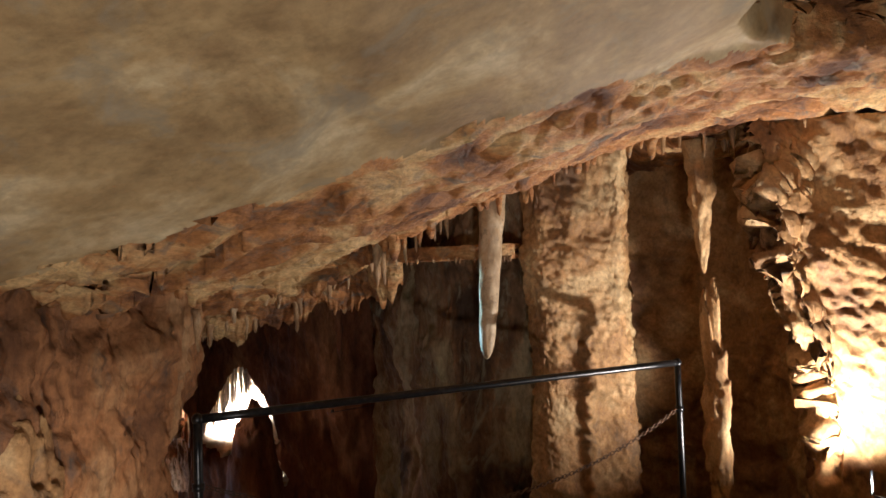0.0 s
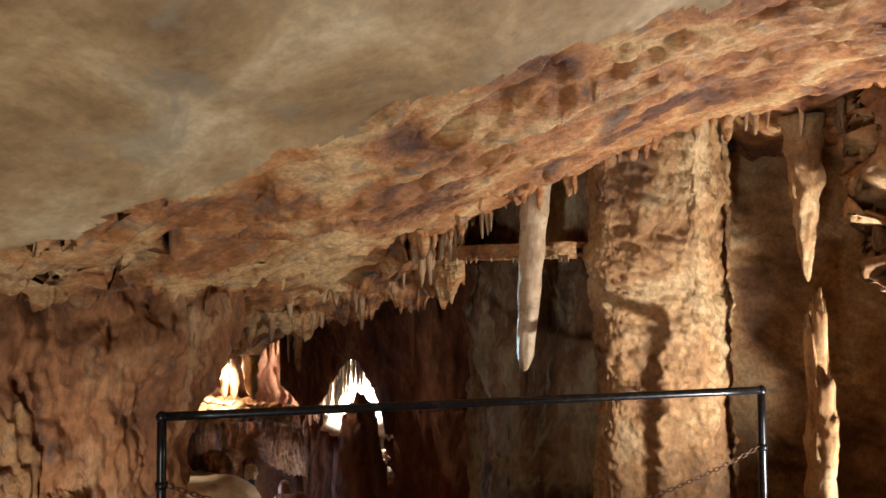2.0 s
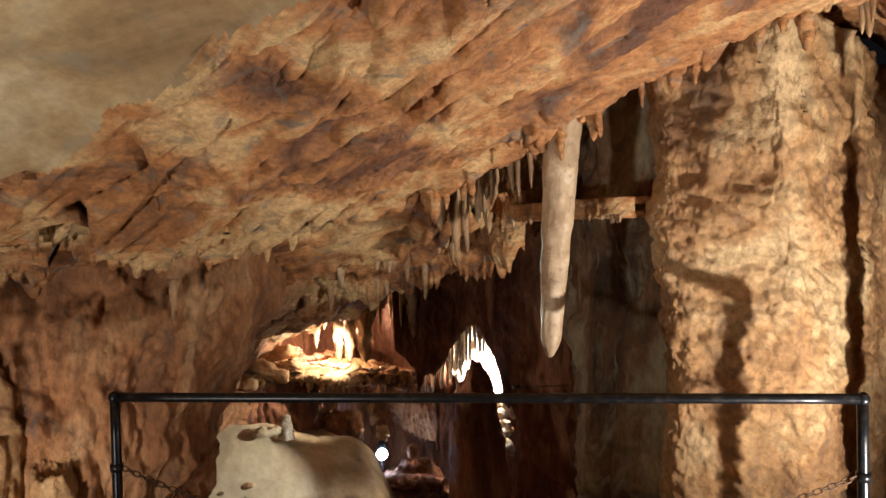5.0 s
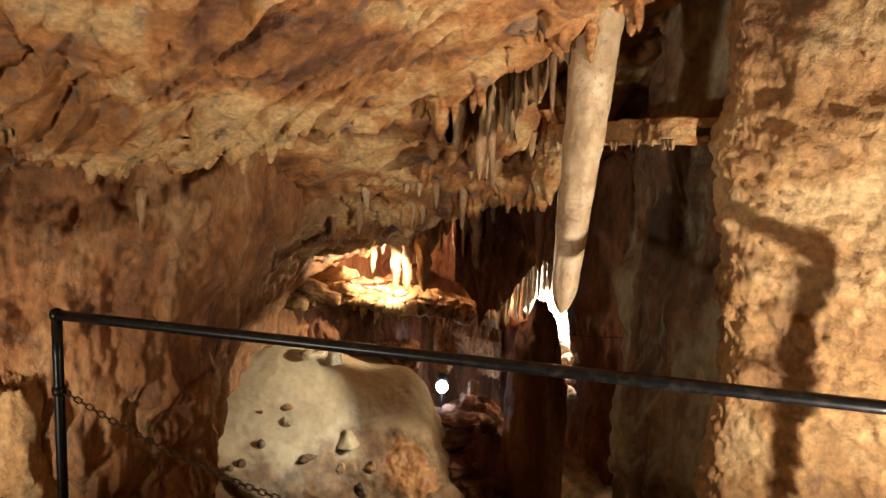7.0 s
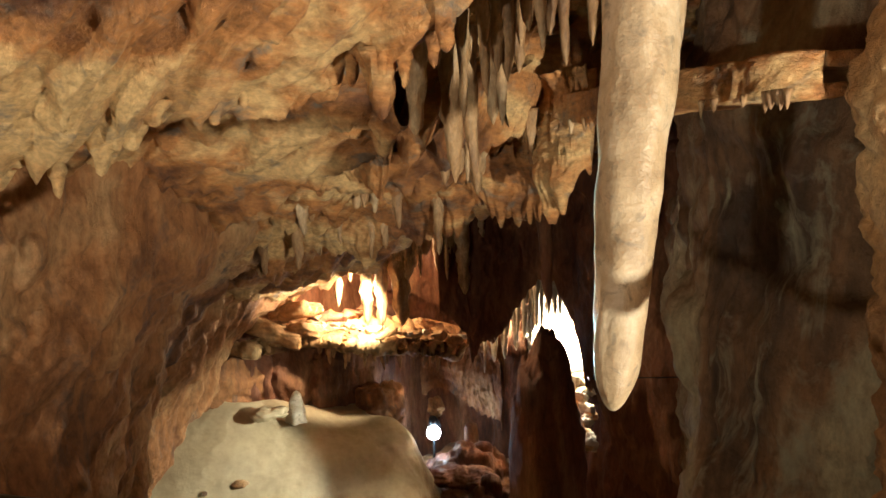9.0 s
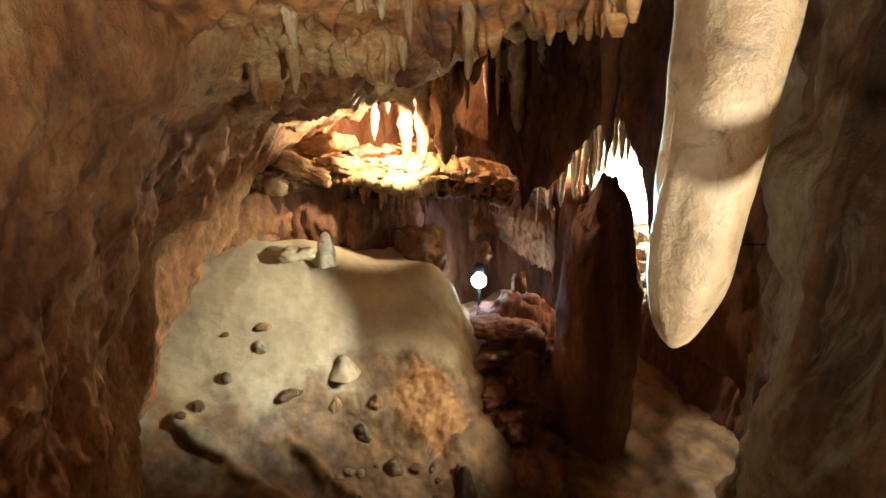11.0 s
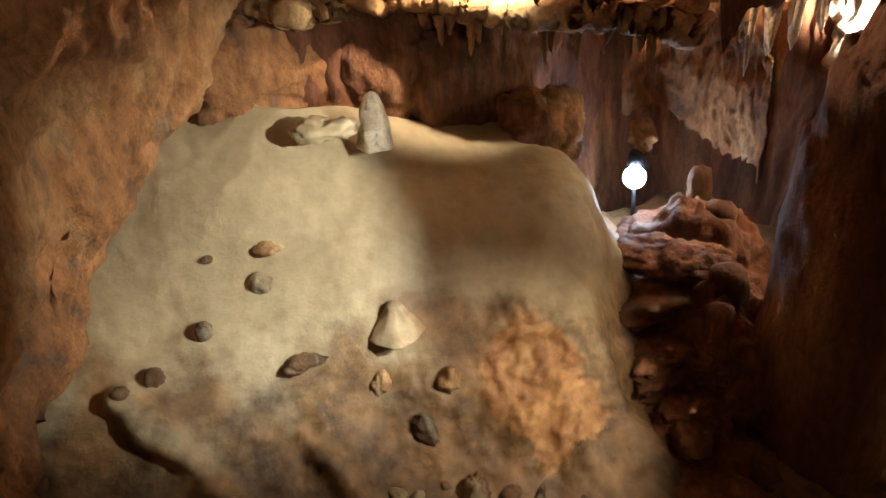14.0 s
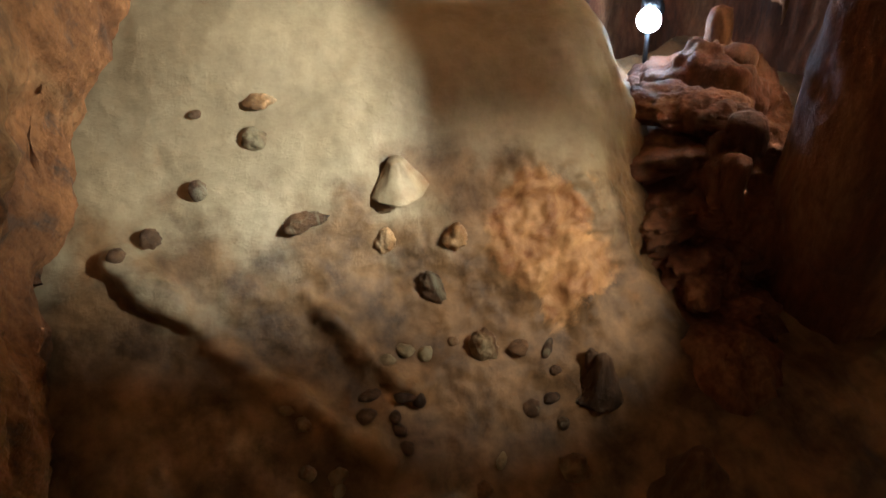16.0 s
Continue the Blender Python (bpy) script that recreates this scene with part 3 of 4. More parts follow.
ob = lump("rock_mound", (-1.84, 6.78, -0.70), (0.28, 0.28, 1.23), M_RED, 5, 0.13, 0.5, 20, 90, 80, 0.022)
tagged(ob, "dark red-brown rock mound rising from the pit", "rock")
ob = lump("rock_boss", (-2.72, 7.0, -1.05), (0.50, 0.42, 0.44), M_RED, 9, 0.22, 0.35, 0, 72, 50, 0.05)
tagged(ob, "heap of red-brown rock below the lamp", "rock")
ob = lump("rock_boss", (-2.25, 6.62, -1.05), (0.42, 0.34, 0.40), M_RED, 19, 0.25, 0.3, 30, 72, 50, 0.05)
tagged(ob, "bulging dark rock beside the clay slope", "rock")
ob = lump("boulder", (-1.85, 6.15, -1.3), (0.34, 0.2, 0.22), M_RED, 23, 0.22, 0.3, 10)
tagged(ob, "low dark boulder in the pit's shade", "boulder")
for n, (at, r, h) in enumerate([((-2.84, 7.12, -0.80), 0.07, 0.30), ((-2.62, 7.02, -0.92), 0.10, 0.34), ((-2.2, 6.62, -0.9), 0.09, 0.3), ((-2.12, 6.48, -1.0), 0.07, 0.32)]):
    ob = taper("stalagmite", at, (at[0], at[1], at[2] + h), r, r * 0.6, M_RED, 60 + n, 16, 16, 0.05, 0.16, 0.6)
    tagged(ob, "stubby brown stalagmite on a dark rock heap", "stalagmite", "stalagmites by the lamp")

# the lit shelf and its slabs
base = np.array([(-3.3, 5.35, .44), (-3.15, 5.72, .47), (-2.9, 6.05, .40), (-2.68, 6.42, .35), (-2.56, 6.72, .27)])
cut = [(-0.40, -0.12), (-0.08, -0.09), (0.06, -0.045), (0.03, -0.01), (-0.18, 0.03), (-0.55, 0.09)]
shelf = np.array([[(b[0] + 0.85 * o, b[1] - 0.52 * o, b[2] + h) for o, h in cut] for b in base])
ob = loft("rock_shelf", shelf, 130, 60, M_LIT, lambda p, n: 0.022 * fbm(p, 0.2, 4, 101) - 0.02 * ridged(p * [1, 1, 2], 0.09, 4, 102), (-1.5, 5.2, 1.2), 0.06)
tagged(ob, "broken rock shelf glowing in a hidden floodlight", "rock shelf")
for n, (at, rad, turn, tip, lean) in enumerate([
        ((-3.22, 5.52, 0.50), (0.24, 0.17, 0.07), 55, -16, 24), ((-3.12, 5.74, 0.49), (0.20, 0.15, 0.06), 95, -8, 18), ((-3.30, 5.34, 0.42), (0.17, 0.12, 0.07), 30, -14, 10),
        ((-3.34, 5.78, 0.60), (0.22, 0.15, 0.07), 20, -12, -10), ((-3.04, 5.92, 0.44), (0.13, 0.09, 0.035), 70, 8, 12), ((-2.62, 6.52, 0.38), (0.09, 0.05, 0.04), 30, 12, -14),
        ((-3.02, 6.04, 0.49), (0.13, 0.05, 0.022), 35, -9, 6), ((-2.82, 6.22, 0.43), (0.12, 0.06, 0.02), 80, 5, -12), ((-2.72, 6.36, 0.41), (0.09, 0.04, 0.025), 10, 14, 9), ((-2.56, 6.66, 0.33), (0.07, 0.05, 0.04), 60, -7, 16)]):
    ob = lump("slab", at, rad, M_LIT, 110 + n, 0.26, 0.16, turn, 56, 40, 0.03, 0.5)
    ob.rotation_euler = (radians(tip), radians(lean), radians(turn))
    tagged(ob, "pale fallen rock slab on the lit shelf", "rock", "slabs on the shelf")
for n in range(26):
    w = (n + 0.5) / 26
    x, y, z = -3.14 + 0.58 * w, 5.72 + 0.96 * w, 0.56 - 0.20 * w
    ob = lump("rubble", (x + 0.05 * math.sin(7.1 * n), y + 0.04 * math.cos(5.3 * n), z - 0.01), (0.03 + 0.012 * (n % 3), 0.022, 0.012 + 0.006 * (n % 4)), M_STAL if n % 2 else M_LIT, 240 + n, 0.5, 0.035, 37 * n, 16, 12, 0.0, 0.3)
    tagged(ob, "jagged pale rubble on the lit shelf's edge", "stone", "rubble on the shelf")

# columns and stalactites over the shelf
cols = [(-3.02, 5.95, .64, .035), (-3.06, 6.1, .80, .03), (-2.97, 6.02, .92, .028), (-2.89, 6.1, .50, .045), (-2.84, 6.2, .47, .05), (-2.74, 6.27, .49, .07), (-2.80, 6.32, .62, .05),
        (-2.92, 6.2, 1.0, .05), (-2.62, 6.45, .98, .05), (-2.69, 6.4, .88, .045), (-3.12, 5.9, .95, .03), (-2.5, 6.55, .95, .06), (-2.42, 6.6, .70, .05), (-3.1, 6.25, .85, .04), (-2.58, 6.62, .80, .04)]
for n in range(22):
    w = ((n * 0.618) % 1.0)
    cols.append((-3.2 + 0.85 * w + 0.06 * math.sin(5 * n), 5.86 + 0.85 * w + 0.14 * math.cos(3 * n), 0.78 + 0.32 * ((n * 0.37) % 1.0), 0.012 + 0.02 * ((n * 0.73) % 1.0)))
for n, (x, y, z, r) in enumerate(cols):
    ob = taper("hanging_column", (x, y, 1.5), (x + 0.02, y - 0.01, z), r * 1.4, r * 0.35, M_DRIP, 130 + n, 16, 34, 0.05, 0.42, 0.55)
    tagged(ob, "ragged yellow dripstone column over the lit shelf", "stalactite", "columns over the shelf")
ob = lump("dripstone_boss", (-2.72, 6.30, 0.98), (0.11, 0.09, 0.16), M_DRIP, 151, 0.3, 0.12, 0, 40, 30, 0.1)
tagged(ob, "bulging yellow dripstone boss between columns", "dripstone")

# draperies
ob = curtain("drapery", [(-2.5, 6.45), (-2.32, 6.78), (-2.18, 7.0), (-2.03, 7.1), (-1.88, 7.12), (-1.6, 6.98), (-1.2, 6.85), (-0.62, 6.8)],
             [1.7] * 8, [0.62, 0.36, 0.66, 0.80, 0.58, 0.15, -0.4, -0.5], M_RED, 161, 0.10, 0.10, 160, 50, 0.07)
tagged(ob, "dark dripstone drapery edged by a bright gap", "drapery")
for n, (x, y, z, h, r) in enumerate([(-2.46, 6.98, .10, .30, .030), (-2.40, 7.06, .12, .36, .028), (-2.33, 7.1, .20, .34, .03), (-2.26, 7.16, .25, .40, .028), (-2.2, 7.16, .35, .4, .03)] + [(-2.52 + 0.042 * k, 6.96 + 0.016 * k, 0.02 + 0.036 * k + 0.10 * ((k * 0.618) % 1.0), 0.3, 0.014 + 0.012 * ((k * 0.41) % 1.0)) for k in range(14)]):
    ob = taper("comb_stalactite", (x, y, z + h + .25), (x, y, z), r * 1.4, r * 0.5, M_STAL, 170 + n, 10, 14, 0.05, 0.2)
    tagged(ob, "small white-lit stalactite in a bright gap", "stalactite", "stalactites in the bright gap")
# stands for the strongly lit rear wall, its whiteness put into the colour
ob = lump("bright_wall_sheet", (-2.20, 7.74, 0.30), (0.62, 0.12, 0.60), M_STAL, 178, 0.2, 0.25, 0, 90, 70, 0.10)
tagged(ob, "pale sheet standing for the overlit rear wall behind the mound", "flowstone")
for n in range(16):
    w = n / 15
    ob = lump("rubble", (-1.98 + 0.36 * w + 0.03 * math.sin(5 * n), 7.42 - 0.40 * w + 0.03 * math.cos(7 * n), -0.02 - 0.34 * w), (0.05, 0.04, 0.03 + 0.02 * (n % 3)), M_STAL if n % 3 else M_LIT, 760 + n, 0.45, 0.05, 41 * n, 20, 14, 0.0, 0.2)
    tagged(ob, "pale lit rubble down the mound's flank", "stone", "rubble on the mound")
ob = curtain("drapery", [(-1.75, 4.6), (-1.5, 4.85), (-1.2, 4.95), (-0.95, 5.0), (-0.8, 5.05)], [1.45, 1.5, 1.6, 1.68, 1.72], [1.24, 1.28, 1.34, 1.42, 1.5], M_LAYER, 181, 0.22, 0.07, 160, 30, 0.08)
tagged(ob, "tan dripstone drapery under the ceiling's far edge", "drapery")
ob = curtain("drapery", [(-0.85, 4.98), (-0.65, 5.05), (-0.5, 4.98), (-0.36, 4.82), (-0.25, 4.85)], [1.75, 1.8, 1.85, 1.88, 1.9], [1.50, 1.46, 1.50, 1.53, 1.6], M_LAYER, 185, 0.16, 0.06, 130, 30, 0.07)
tagged(ob, "orange fluted drapery beside the ledge", "drapery")
ob = curtain("drapery", [(-1.15, 4.35), (-0.95, 4.45), (-0.75, 4.4), (-0.55, 4.25), (-0.4, 4.2)], [1.6, 1.68, 1.75, 1.8, 1.9], [1.54, 1.56, 1.62, 1.66, 1.72], M_LAYER, 189, 0.14, 0.05, 120, 24, 0.08)
tagged(ob, "ragged ochre drapery hanging from the ceiling", "drapery")

# the straight ledge under the recess
lv_led = [(0.16, 1.81), (0.02, 1.812), (0.0, 1.80), (0.0, 1.735), (0.02, 1.722), (0.16, 1.73)]
led_line = [(-0.55, 4.92), (-0.2, 4.76), (0.15, 4.60), (0.38, 4.52), (0.50, 4.54)]
led = np.array([[(x + 0.45 * o, y + 0.9 * o, z) for o, z in lv_led] for x, y in led_line])
ob = loft("rock_ledge", led, 150, 40, M_LAYER, lambda p, n: 0.006 * fbm(p, 0.1, 4, 191) + 0.004 * ridged(p, 0.05, 2, 192), (0.3, 3.5, 1.77), 0.03)
tagged(ob, "straight flat rock ledge with tiny drips beneath", "rock ledge")
rnd = random.Random(5)
for n in range(26):
    s = rnd.uniform(0.05, 0.85)
    x, y = -0.55 + 1.21 * s, 4.93 - 0.58 * s
    h = rnd.uniform(0.012, 0.035)
    ob = taper("drip", (x, y, 1.735), (x, y, 1.724 - h), rnd.uniform(0.008, 0.014), 0.002, M_DRIP, 200 + n, 7, 6)
    tagged(ob, "tiny tan drip under the ledge", "stalactite", "drips under the ledge")


def roof(x, y):
    return float(ceil_z(np.array([x]), np.array([y]))[0])


# stalactites along the ceiling's lips, in the recess and over the lit wall
def hang(x, y, h, r, mat, seed, label, group, name="small_stalactite", z=None, bend=0.05):
    z = roof(x, y) if z is None else z
    ob = taper(name, (x, y, z + 0.03), (x, y, z - h), r, r * 0.25, mat, seed, 11, 14, bend, 0.34, 0.8)
    tagged(ob, label, "stalactite", group)


for n in range(24):
    y = 2.5 + 1.35 * (n + rnd.random()) / 24
    x = float(lip_x(np.array([y]))[0]) + rnd.uniform(0.0, 0.07)
    hang(x, y, rnd.choice((0.015, 0.02, 0.03, 0.04, 0.08)), rnd.uniform(0.014, 0.04), M_LAYER, 300 + n, "stubby ochre stalactite on the ceiling's lip", "drips on the low lip")
for n in range(34):
    x = -0.4 + 1.75 * (n + rnd.random()) / 34
    y = 4.03 + 0.05 * x + rnd.uniform(-0.06, 0.02)
    hang(x, y, rnd.choice((0.025, 0.035, 0.05, 0.07, 0.13)), rnd.uniform(0.014, 0.042), M_LAYER, 360 + n, "small tan stalactite along the front lip", "drips on the front lip")
for n in range(20):
    x, y = rnd.uniform(-0.40, 0.24), rnd.uniform(4.16, 4.45)
    hang(x, y, rnd.uniform(0.22, 0.46), rnd.uniform(0.022, 0.045), M_DRIP, 420 + n, "slim tan stalactite in the dark recess", "stalactites in the recess")
for n in range(34):
    x = 0.62 + 0.75 * rnd.random()
    y = 4.28 + 0.1 * rnd.random()
    hang(x, y, rnd.uniform(0.03, 0.13), rnd.uniform(0.012, 0.03), M_LIT, 450 + n, "short ochre stalactite over the lit wall", "drips over the lit wall")
for n in range(16):
    x, y = 1.3 + 1.3 * rnd.random(), 4.1 + 0.5 * rnd.random()
    hang(x, y, rnd.uniform(0.06, 0.25), rnd.uniform(0.015, 0.035), M_DRIP, 500 + n, "tan stalactite near the floodlit corner", "drips near the floodlight")
for n in range(40):
    s = rnd.random()
    x, y = -1.9 + 1.6 * s + rnd.uniform(-0.05, 0.05), 4.75 + 0.3 * s + rnd.uniform(-0.35, 0.25)
    hang(x, y, rnd.uniform(0.04, 0.16), rnd.uniform(0.015, 0.03), M_DRIP, 540 + n, "thin brown stalactite under the rear ceiling", "drips under the rear ceiling")
hang(-1.12, 3.22, 0.17, 0.022, M_DRIP, 601, "lone tan stalactite beside the draped wall", "", "stalactite", 1.46)
hang(-1.02, 4.95, 0.30, 0.03, M_DRIP, 602, "thin brown stalactite over the passage", "", "stalactite", 1.55)
hang(-0.80, 5.35, 0.75, 0.05, M_RED, 603, "long brown column hanging in shade", "", "hanging_column", 1.75)

# lit pillar between the rough wall and the floodlit corner
ob = lump("rock_pillar", (1.72, 4.42, 0.62), (0.055, 0.11, 0.95), M_LIT, 611, 0.38, 0.30, 25, 60, 90, 0.10)
tagged(ob, "narrow lumpy rock rib in floodlight", "rock")
ob = taper("stalactite", (1.66, 4.36, 2.42), (1.69, 4.40, 1.58), 0.10, 0.012, M_LIT, 612, 24, 60, 0.02, 0.30, 0.9)
tagged(ob, "ragged ochre stalactite above a lit rock rib", "stalactite")

# pit floor: stalagmites, boulders, ridges
for n, (x, y, z, h, r) in enumerate([(-2.57, 5.35, -.56, .11, .055), (-2.80, 4.96, -.40, .05, .04), (-2.77, 4.73, -.49, .055, .032), (-2.72, 4.54, -.56, .05, .035), (-2.50, 5.24, -.74, .07, .035),
                                     (-2.38, 5.46, -.76, .07, .045), (-2.34, 5.32, -.90, .09, .05), (-2.15, 5.40, -1.08, .11, .05), (-2.70, 4.43, -.55, .03, .03), (-2.90, 4.79, -.28, .02, .02),
                                     (-1.50, 5.80, -1.38, .26, .07), (-1.87, 5.71, -1.19, .24, .045), (-1.75, 5.5, -1.38, .09, .05), (-1.93, 5.72, -1.15, .10, .03), (-2.86, 5.02, -.30, .03, .05), (-2.60, 5.0, -.62, .03, .07)]):
    x, y, z = on_slope(x, y, z)
    if n in (0, 10, 11):
        ob = taper("stalagmite", (x, y, z - 0.05), (x, y, z + 0.62 * h), r * 1.9, r * 0.5, M_SLOPE if n == 0 else M_DARK, 620 + n, 28, 26, 0.04, 0.18, 1.5)
    else:
        # most domes take the dark rock, putting their shaded side into the colour
        ob = lump("stalagmite", (x, y, z), (r * 1.1, r * 1.0, 0.75 * h), M_DRIP if n in (4, 5, 14) else M_DARK, 620 + n, 0.30, 0.05, 30 * n, 28, 20)
    tagged(ob, "small clay-coated stalagmite on the pale slope" if n < 6 else "stalagmite low on the slope, shade in its dark colour", "stalagmite", "stalagmites on the slope")
ob = taper("stalagmite", (-2.95, 5.51, -0.06), (-2.95, 5.51, 0.15), 0.07, 0.016, M_STAL, 640, 20, 20, 0.02, 0.22, 0.75)
tagged(ob, "white rounded stalagmite at the slope's head", "stalagmite")
ob = lump("boulder", (-3.0, 5.34, 0.03), (0.12, 0.075, 0.05), M_SAND, 641, 0.45, 0.12, 60, 48, 36)
tagged(ob, "white broken boulder beside a rounded stalagmite", "boulder")
for n in range(26):
    s, w = rnd.random(), rnd.random()
    x, y, z = -2.35 + 0.55 * s, 4.65 + 1.0 * w, -0.98 - 0.33 * s
    x, y, z = on_slope(x, y, z)
    ob = lump("stone", (x, y, z), (rnd.uniform(.02, .05), rnd.uniform(.02, .04), rnd.uniform(.015, .03)), M_DARK, 660 + n, 0.3, 0.04, rnd.uniform(0, 180), 12, 9)
    tagged(ob, "loose muddy stone on the lower slope", "stone", "stones on the slope")

# rounded flowstone and drips under the lit shelf
for n, (at, rad, mat, label) in enumerate([
        ((-3.06, 6.34, -0.20), (0.17, 0.22, 0.20), M_WALL, "rounded brown flowstone boss behind the clay slope"),
        ((-3.28, 6.04, 0.02), (0.13, 0.28, 0.28), M_RED, "dark bulging flowstone under the shelf"),
        ((-3.30, 5.72, 0.14), (0.11, 0.24, 0.28), M_RED, "dark folded flowstone under the shelf"),
        ((-3.38, 5.26, 0.17), (0.15, 0.34, 0.30), M_WALL, "pale flowstone block under the shelf's end")]):
    ob = lump("flowstone_boss", at, rad, mat, 730 + n, 0.22, 0.16, 0, 72, 54, 0.05, 0.3)
    tagged(ob, label, "flowstone")
for n in range(18):
    w = (n + 0.5) / 18
    x, y, z = -3.08 + 0.46 * w + 0.03 * math.sin(9 * n), 5.78 + 0.88 * w, 0.37 - 0.16 * w
    h = 0.05 + 0.11 * ((n * 0.618) % 1.0)
    ob = taper("small_stalactite", (x, y, z), (x, y, z - h), 0.022, 0.004, M_WALL, 740 + n, 9, 10, 0.1, 0.3)
    tagged(ob, "thin brown stalactite under the shelf's edge", "stalactite", "drips under the shelf")
ob = curtain("drapery", [(-3.42, 7.12), (-3.25, 7.22), (-3.05, 7.30), (-2.85, 7.34), (-2.66, 7.30)], [0.30, 0.26, 0.22, 0.22, 0.24], [-0.38, -0.30, -0.42, -0.50, -0.46], M_WALL, 745, 0.12, 0.08, 130, 50, 0.06)
tagged(ob, "orange-red fluted drapery behind the floodlamp", "drapery")
ob = lump("rock", (-3.22, 7.10, -0.44), (0.07, 0.07, 0.09), M_LIT, 747, 0.4, 0.06, 0, 40, 30)
tagged(ob, "jagged rock lit up above the floodlamp", "rock")
for n, (at, rad) in enumerate([((-2.46, 6.58, -0.68), (0.30, 0.20, 0.07)), ((-2.36, 6.52, -0.80), (0.34, 0.22, 0.08)), ((-2.26, 6.46, -0.93), (0.36, 0.24, 0.08)), ((-2.16, 6.40, -1.07), (0.38, 0.25, 0.09)), ((-2.04, 6.34, -1.20), (0.40, 0.26, 0.09))]):
    ob = lump("rock_step", at, rad, M_RED, 750 + n, 0.36, 0.17, 35 + 31 * n, 72, 50, 0.06, 0.1)
    tagged(ob, "rounded brown rock step below the lamp", "rock", "rock steps below the lamp")

ob = lump("rock_outcrop", (-1.70, 2.60, 0.62), (0.29, 0.24, 0.58), M_LIT, 711, 0.2, 0.3, 15, 90, 80, 0.06, 0.4)
tagged(ob, "pale jagged outcrop beside the path", "rock")
for n, (at, rad) in enumerate([((-1.52, 2.42, 0.30), (0.14, 0.12, 0.30)), ((-1.44, 2.86, 0.42), (0.10, 0.12, 0.36))]):
    ob = lump("rock_outcrop", at, rad, M_LIT, 715 + n, 0.28, 0.2, 40 * n, 60, 50, 0.06, 0.4)
    tagged(ob, "ochre rock knob at the wall's foot", "rock")

# ---------------------------------------------------------------- the visible floodlamp
m_glow, t_, b_ = material("lit_lamp_glass")
b_.inputs["Emission Color"].default_value = (0.92, 0.97, 1.0, 1)
b_.inputs["Emission Strength"].default_value = 60
m_case, t_, b_ = material("dark_lamp_housing")
b_.inputs["Base Color"].default_value = (0.03, 0.035, 0.04, 1)
b_.inputs["Metallic"].default_value, b_.inputs["Roughness"].default_value = 0.5, 0.4
lamp = empty("floodlamp", (-3.13, 6.97, -0.62), "round white floodlamp on a dark bracket, switched on", "lamp")
bm = bmesh.new()
bmesh.ops.create_uvsphere(bm, u_segments=24, v_segments=16, radius=0.058)
part("lens", bm, m_glow, lamp, "glowing white lamp glass")
bm = bmesh.new()
bmesh.ops.create_cone(bm, cap_ends=True, segments=20, radius1=0.06, radius2=0.035, depth=0.14, matrix=pose(-0.045, 0.05, 0.06, 40, 0, 35))
bmesh.ops.bevel(bm, geom=bm.edges[:], offset=0.006, segments=2, affect="EDGES")
part("housing", bm, m_case, lamp)
bm = bmesh.new()
bmesh.ops.create_cone(bm, cap_ends=True, segments=12, radius1=0.012, radius2=0.012, depth=0.32, matrix=pose(-0.03, 0.03, -0.17))
part("stand", bm, m_case, lamp)

# unseen floodlight on the dark wall; its plate is added to cut the slope's light
wall_lamp = empty("floodlight", FLOOR_LAMP, "unseen small floodlight with an added light-blocking plate", "lamp")
aim = (Vector((-2.92, 5.08, -0.32)) - FLOOR_LAMP).normalized()
bm = bmesh.new()
bmesh.ops.create_cone(bm, cap_ends=True, segments=18, radius1=0.012, radius2=0.009, depth=0.025, matrix=Matrix.Translation(-aim * 0.02) @ aim.to_track_quat("Z", "Y").to_matrix().to_4x4())
bmesh.ops.bevel(bm, geom=bm.edges[:], offset=0.002, segments=2, affect="EDGES")
part("housing", bm, m_case, wall_lamp)
up = (Vector((-2.93, 5.50, -0.02)) - FLOOR_LAMP).normalized() * 0.025
down = (Vector((-2.47, 5.41, -0.50)) - FLOOR_LAMP).normalized() * 0.025
out = up.cross(down).normalized()
out = -out if out.y < 0 else out
high, low = up + (up - down) * 1.6, down + (down - up) * 0.45
# added plate close to the lamp, shaped only to cast the slope's shadow edge
bm = bmesh.new()
quad = [bm.verts.new(v) for v in (high, low, low + out * 0.025, high + out * 0.025)]
bm.faces.new(quad)
bmesh.ops.solidify(bm, geom=bm.faces[:], thickness=0.001)
part("added_blocker", bm, m_case, wall_lamp)
bm = bmesh.new()
bmesh.ops.create_cone(bm, cap_ends=True, segments=8, radius1=0.003, radius2=0.003, depth=0.46, matrix=Matrix.Translation((0.17, 0.15, -0.005)) @ pose(0, 0, 0, 90, 0, -48))
part("bracket", bm, m_case, wall_lamp)

# ---------------------------------------------------------------- railing
m_steel, t_, b_ = material("black_painted_steel")
N, L = t_.nodes, t_.links
ns = N.new("ShaderNodeTexNoise")
ns.inputs["Scale"].default_value, ns.inputs["Detail"].default_value = 40, 6
geo = N.new("ShaderNodeNewGeometry")
L.new(geo.outputs["Position"], ns.inputs["Vector"])
rp = N.new("ShaderNodeValToRGB")
for e, (pos, col) in zip(rp.color_ramp.elements, [(0.5, (0.006, 0.007, 0.009, 1)), (0.8, (0.04, 0.034, 0.03, 1))]):
    e.position, e.color = pos, col
L.new(ns.outputs[0], rp.inputs[0])
L.new(rp.outputs[0], b_.inputs["Base Color"])
b_.inputs["Metallic"].default_value, b_.inputs["Roughness"].default_value = 0.3, 0.32
M_STEEL = m_steel
m_chain, t_, b_ = material("rusty_chain")
b_.inputs["Base Color"].default_value = (0.10, 0.055, 0.03, 1)
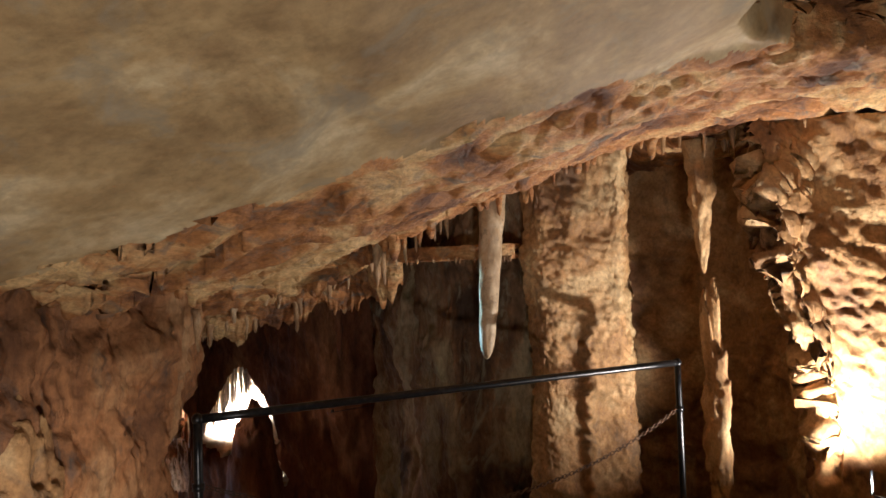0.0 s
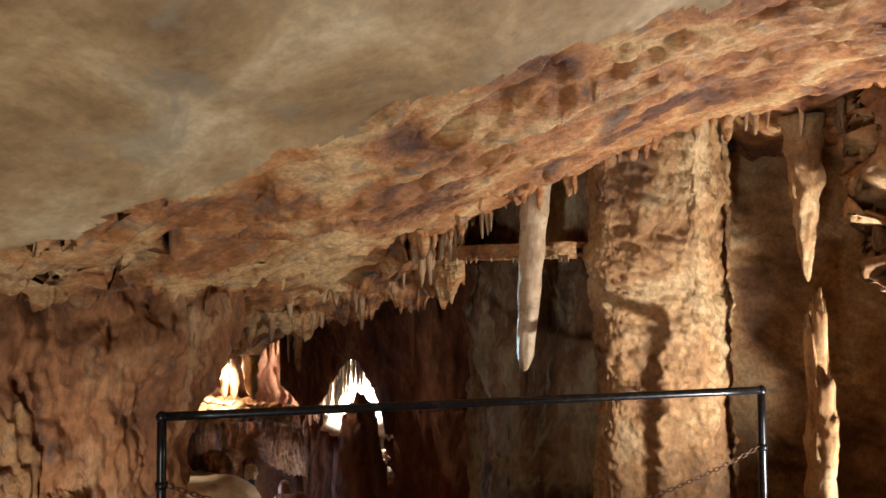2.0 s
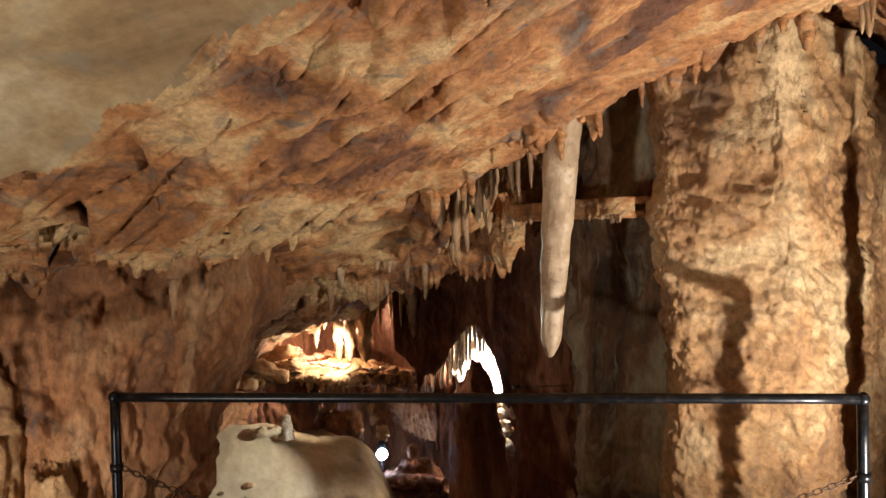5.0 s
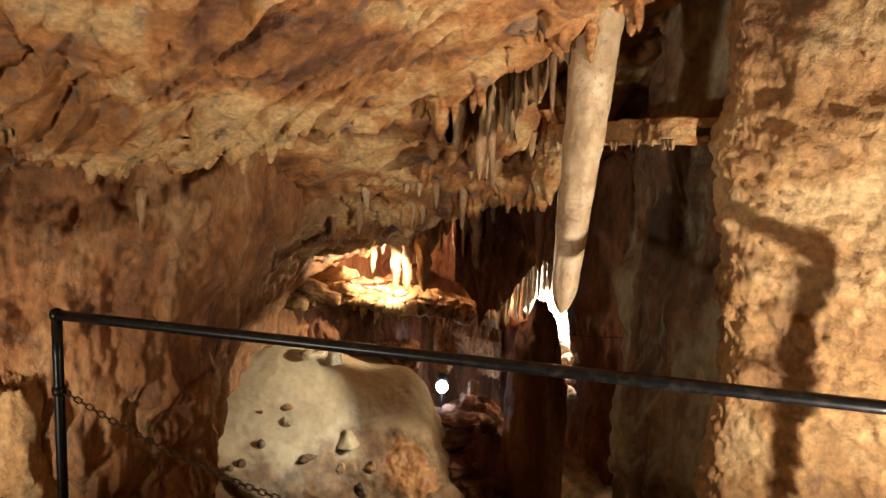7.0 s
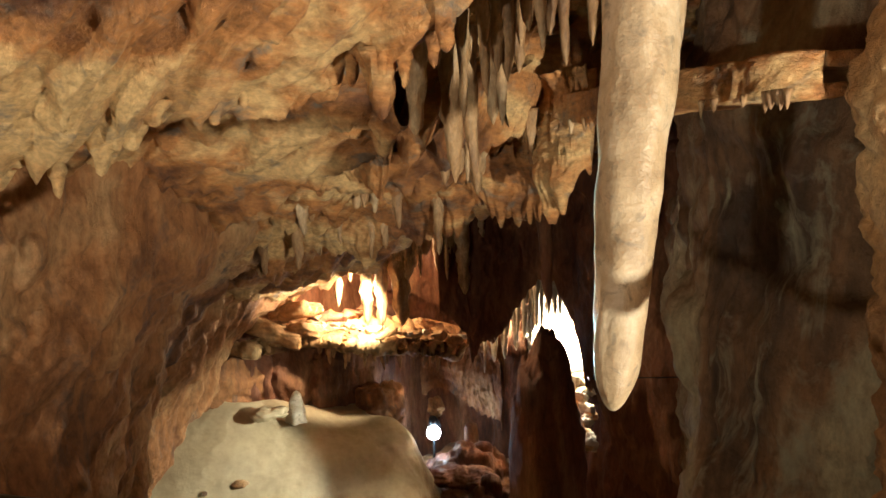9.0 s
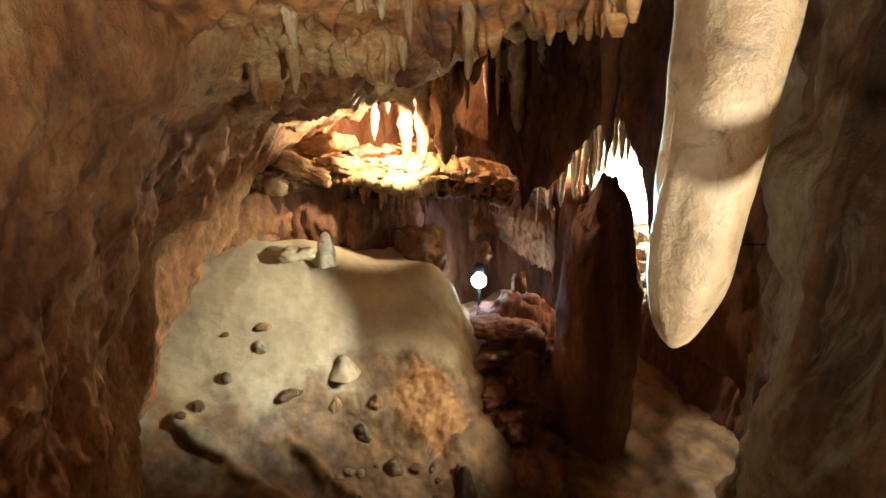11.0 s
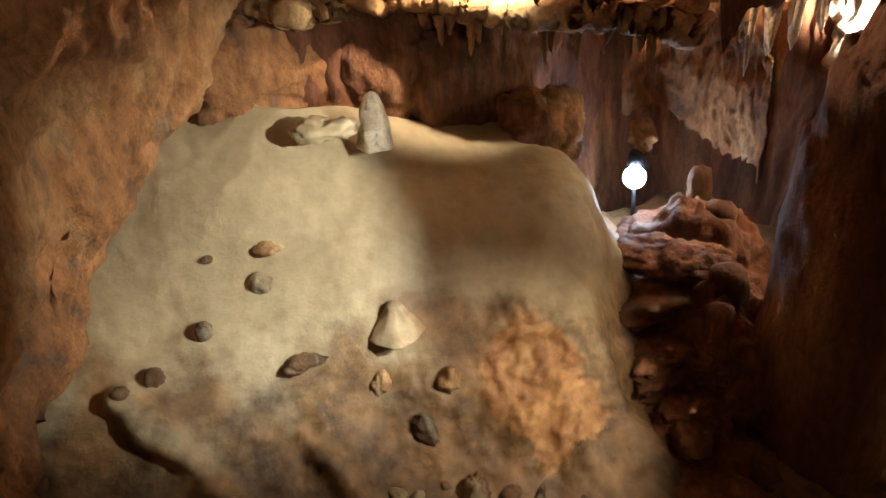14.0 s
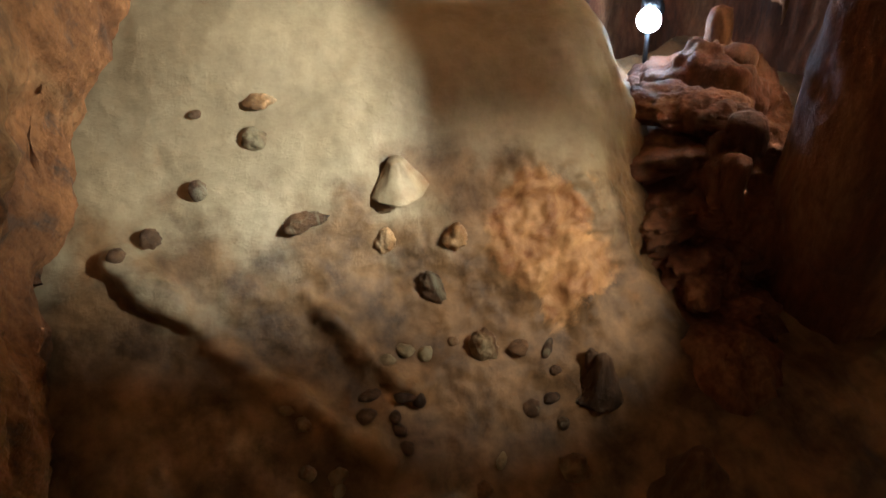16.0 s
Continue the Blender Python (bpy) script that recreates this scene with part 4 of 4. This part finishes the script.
b_.inputs["Metallic"].default_value, b_.inputs["Roughness"].default_value = 0.6, 0.6


def tube(name, points, radius, mat, parent=None, label="", sides=12):
    bm = bmesh.new()
    pts = [Vector(p) for p in points]
    rings = []
    for i, p in enumerate(pts):
        a, b = pts[max(i - 1, 0)], pts[min(i + 1, len(pts) - 1)]
        m = (b - a).to_track_quat("Z", "Y").to_matrix()
        rings.append([bm.verts.new(p + m @ Vector((math.cos(2 * math.pi * k / sides) * radius, math.sin(2 * math.pi * k / sides) * radius, 0))) for k in range(sides)])
    for r, s in zip(rings, rings[1:]):
        for k in range(sides):
            bm.faces.new((r[k], r[(k + 1) % sides], s[(k + 1) % sides], s[k]))
    bm.faces.new(rings[0][::-1])
    bm.faces.new(rings[-1])
    bmesh.ops.recalc_face_normals(bm, faces=bm.faces)
    return part(name, bm, mat, parent, label)


RL, RR = Vector((-1.0, 2.87, 0)), Vector((1.42, 4.22, 0))
along = (RR - RL).normalized()
H = 1.05
rail = empty("railing", RL, "black steel pipe railing at the pit's edge", "railing")
span = (RR - RL).length
tube("top_rail", [Vector((0, 0, H)) + along * s for s in np.linspace(0, span, 14)], 0.019, M_STEEL, rail)
for s in (0, span):
    tube("post", [along * s + Vector((0, 0, z)) for z in np.linspace(-0.05, H, 8)], 0.019, M_STEEL, rail)
    bm = bmesh.new()
    bmesh.ops.create_uvsphere(bm, u_segments=14, v_segments=10, radius=0.025, matrix=Matrix.Translation(along * s + Vector((0, 0, H))))
    part("elbow", bm, M_STEEL, rail)
    bm = bmesh.new()
    bmesh.ops.create_cone(bm, cap_ends=True, segments=14, radius1=0.025, radius2=0.025, depth=0.03, matrix=Matrix.Translation(along * s + Vector((0, 0, 0.775))))
    part("collar", bm, M_STEEL, rail)

# chain, link by link, sagging between the posts
chain = empty("chain", RL + Vector((0, 0, 0.775)), "rusty link chain slung between the railing's posts", "chain")
bm = bmesh.new()
ring = []
for i in range(14):
    a = 2 * math.pi * i / 14
    c = Vector((math.cos(a) * 0.0075 + (0.0085 if math.cos(a) > 0 else -0.0085), math.sin(a) * 0.0085, 0))
    d = Vector((math.cos(a), math.sin(a), 0))
    ring.append([bm.verts.new(c + d * (0.0028 * math.cos(b)) + Vector((0, 0, 0.0028 * math.sin(b)))) for b in (0, 1.57, 3.14, 4.71)])
for r, s in zip(ring, ring[1:] + ring[:1]):
    for k in range(4):
        bm.faces.new((r[k], r[(k + 1) % 4], s[(k + 1) % 4], s[k]))
bmesh.ops.recalc_face_normals(bm, faces=bm.faces)
first = part("link", bm, m_chain, chain)
count = 112
yaw = math.degrees(math.atan2(along.y, along.x))
sag = 0.30
for i in range(count):
    s = (i + 0.5) / count
    z = -4 * sag * s * (1 - s)
    slope = math.degrees(math.atan2(-4 * sag * (1 - 2 * s), span))
    link = first if i == 0 else new("link", first.data)
    link.parent = chain
    link.matrix_local = Matrix.Translation(along * (0.02 + (span - 0.04) * s) + Vector((0, 0, z))) @ pose(0, 0, 0, 0, 0, yaw) @ pose(0, 0, 0, 0, -slope, 0) @ pose(0, 0, 0, 45 + 90 * (i % 2), 0, 0)

# floodlight standing on the path beside the rough corner
flood = empty("floodlight", (2.36, 3.62, 0.0), "small black floodlight standing low by the rock", "lamp")
bm = bmesh.new()
bmesh.ops.create_cube(bm, size=1, matrix=Matrix.LocRotScale((0.05, -0.05, 0.30), Euler((radians(-30), 0, radians(35))), (0.20, 0.09, 0.15)))
bmesh.ops.bevel(bm, geom=bm.edges[:], offset=0.012, segments=2, affect="EDGES")
part("housing", bm, m_case, flood)
bm = bmesh.new()
bmesh.ops.create_cone(bm, cap_ends=True, segments=12, radius1=0.015, radius2=0.015, depth=0.26, matrix=pose(0.05, -0.05, 0.12))
part("stand", bm, m_case, flood)
# a curved shade and arm, added only to keep the light out of the cleft
rim = [(-0.08 + 0.04 * math.cos(radians(a)), 0.08 + 0.04 * math.sin(radians(a))) for a in (101, 106, 111, 117, 122)]
bm = bmesh.new()
grid = [[bm.verts.new((x, y, z)) for z in (0.38, 0.43, 0.47, 0.51)] for x, y in rim]
for a, b in zip(grid, grid[1:]):
    for k in range(3):
        bm.faces.new((a[k], b[k], b[k + 1], a[k + 1]))
bmesh.ops.solidify(bm, geom=bm.faces[:], thickness=0.003)
part("added_shade", bm, m_case, flood)
bm = bmesh.new()
bmesh.ops.create_cone(bm, cap_ends=True, segments=8, radius1=0.004, radius2=0.004, depth=0.16, matrix=Matrix.Translation((-0.04, 0.05, 0.378)) @ pose(0, 0, 0, 90, 0, 37))
part("arm", bm, m_case, flood)
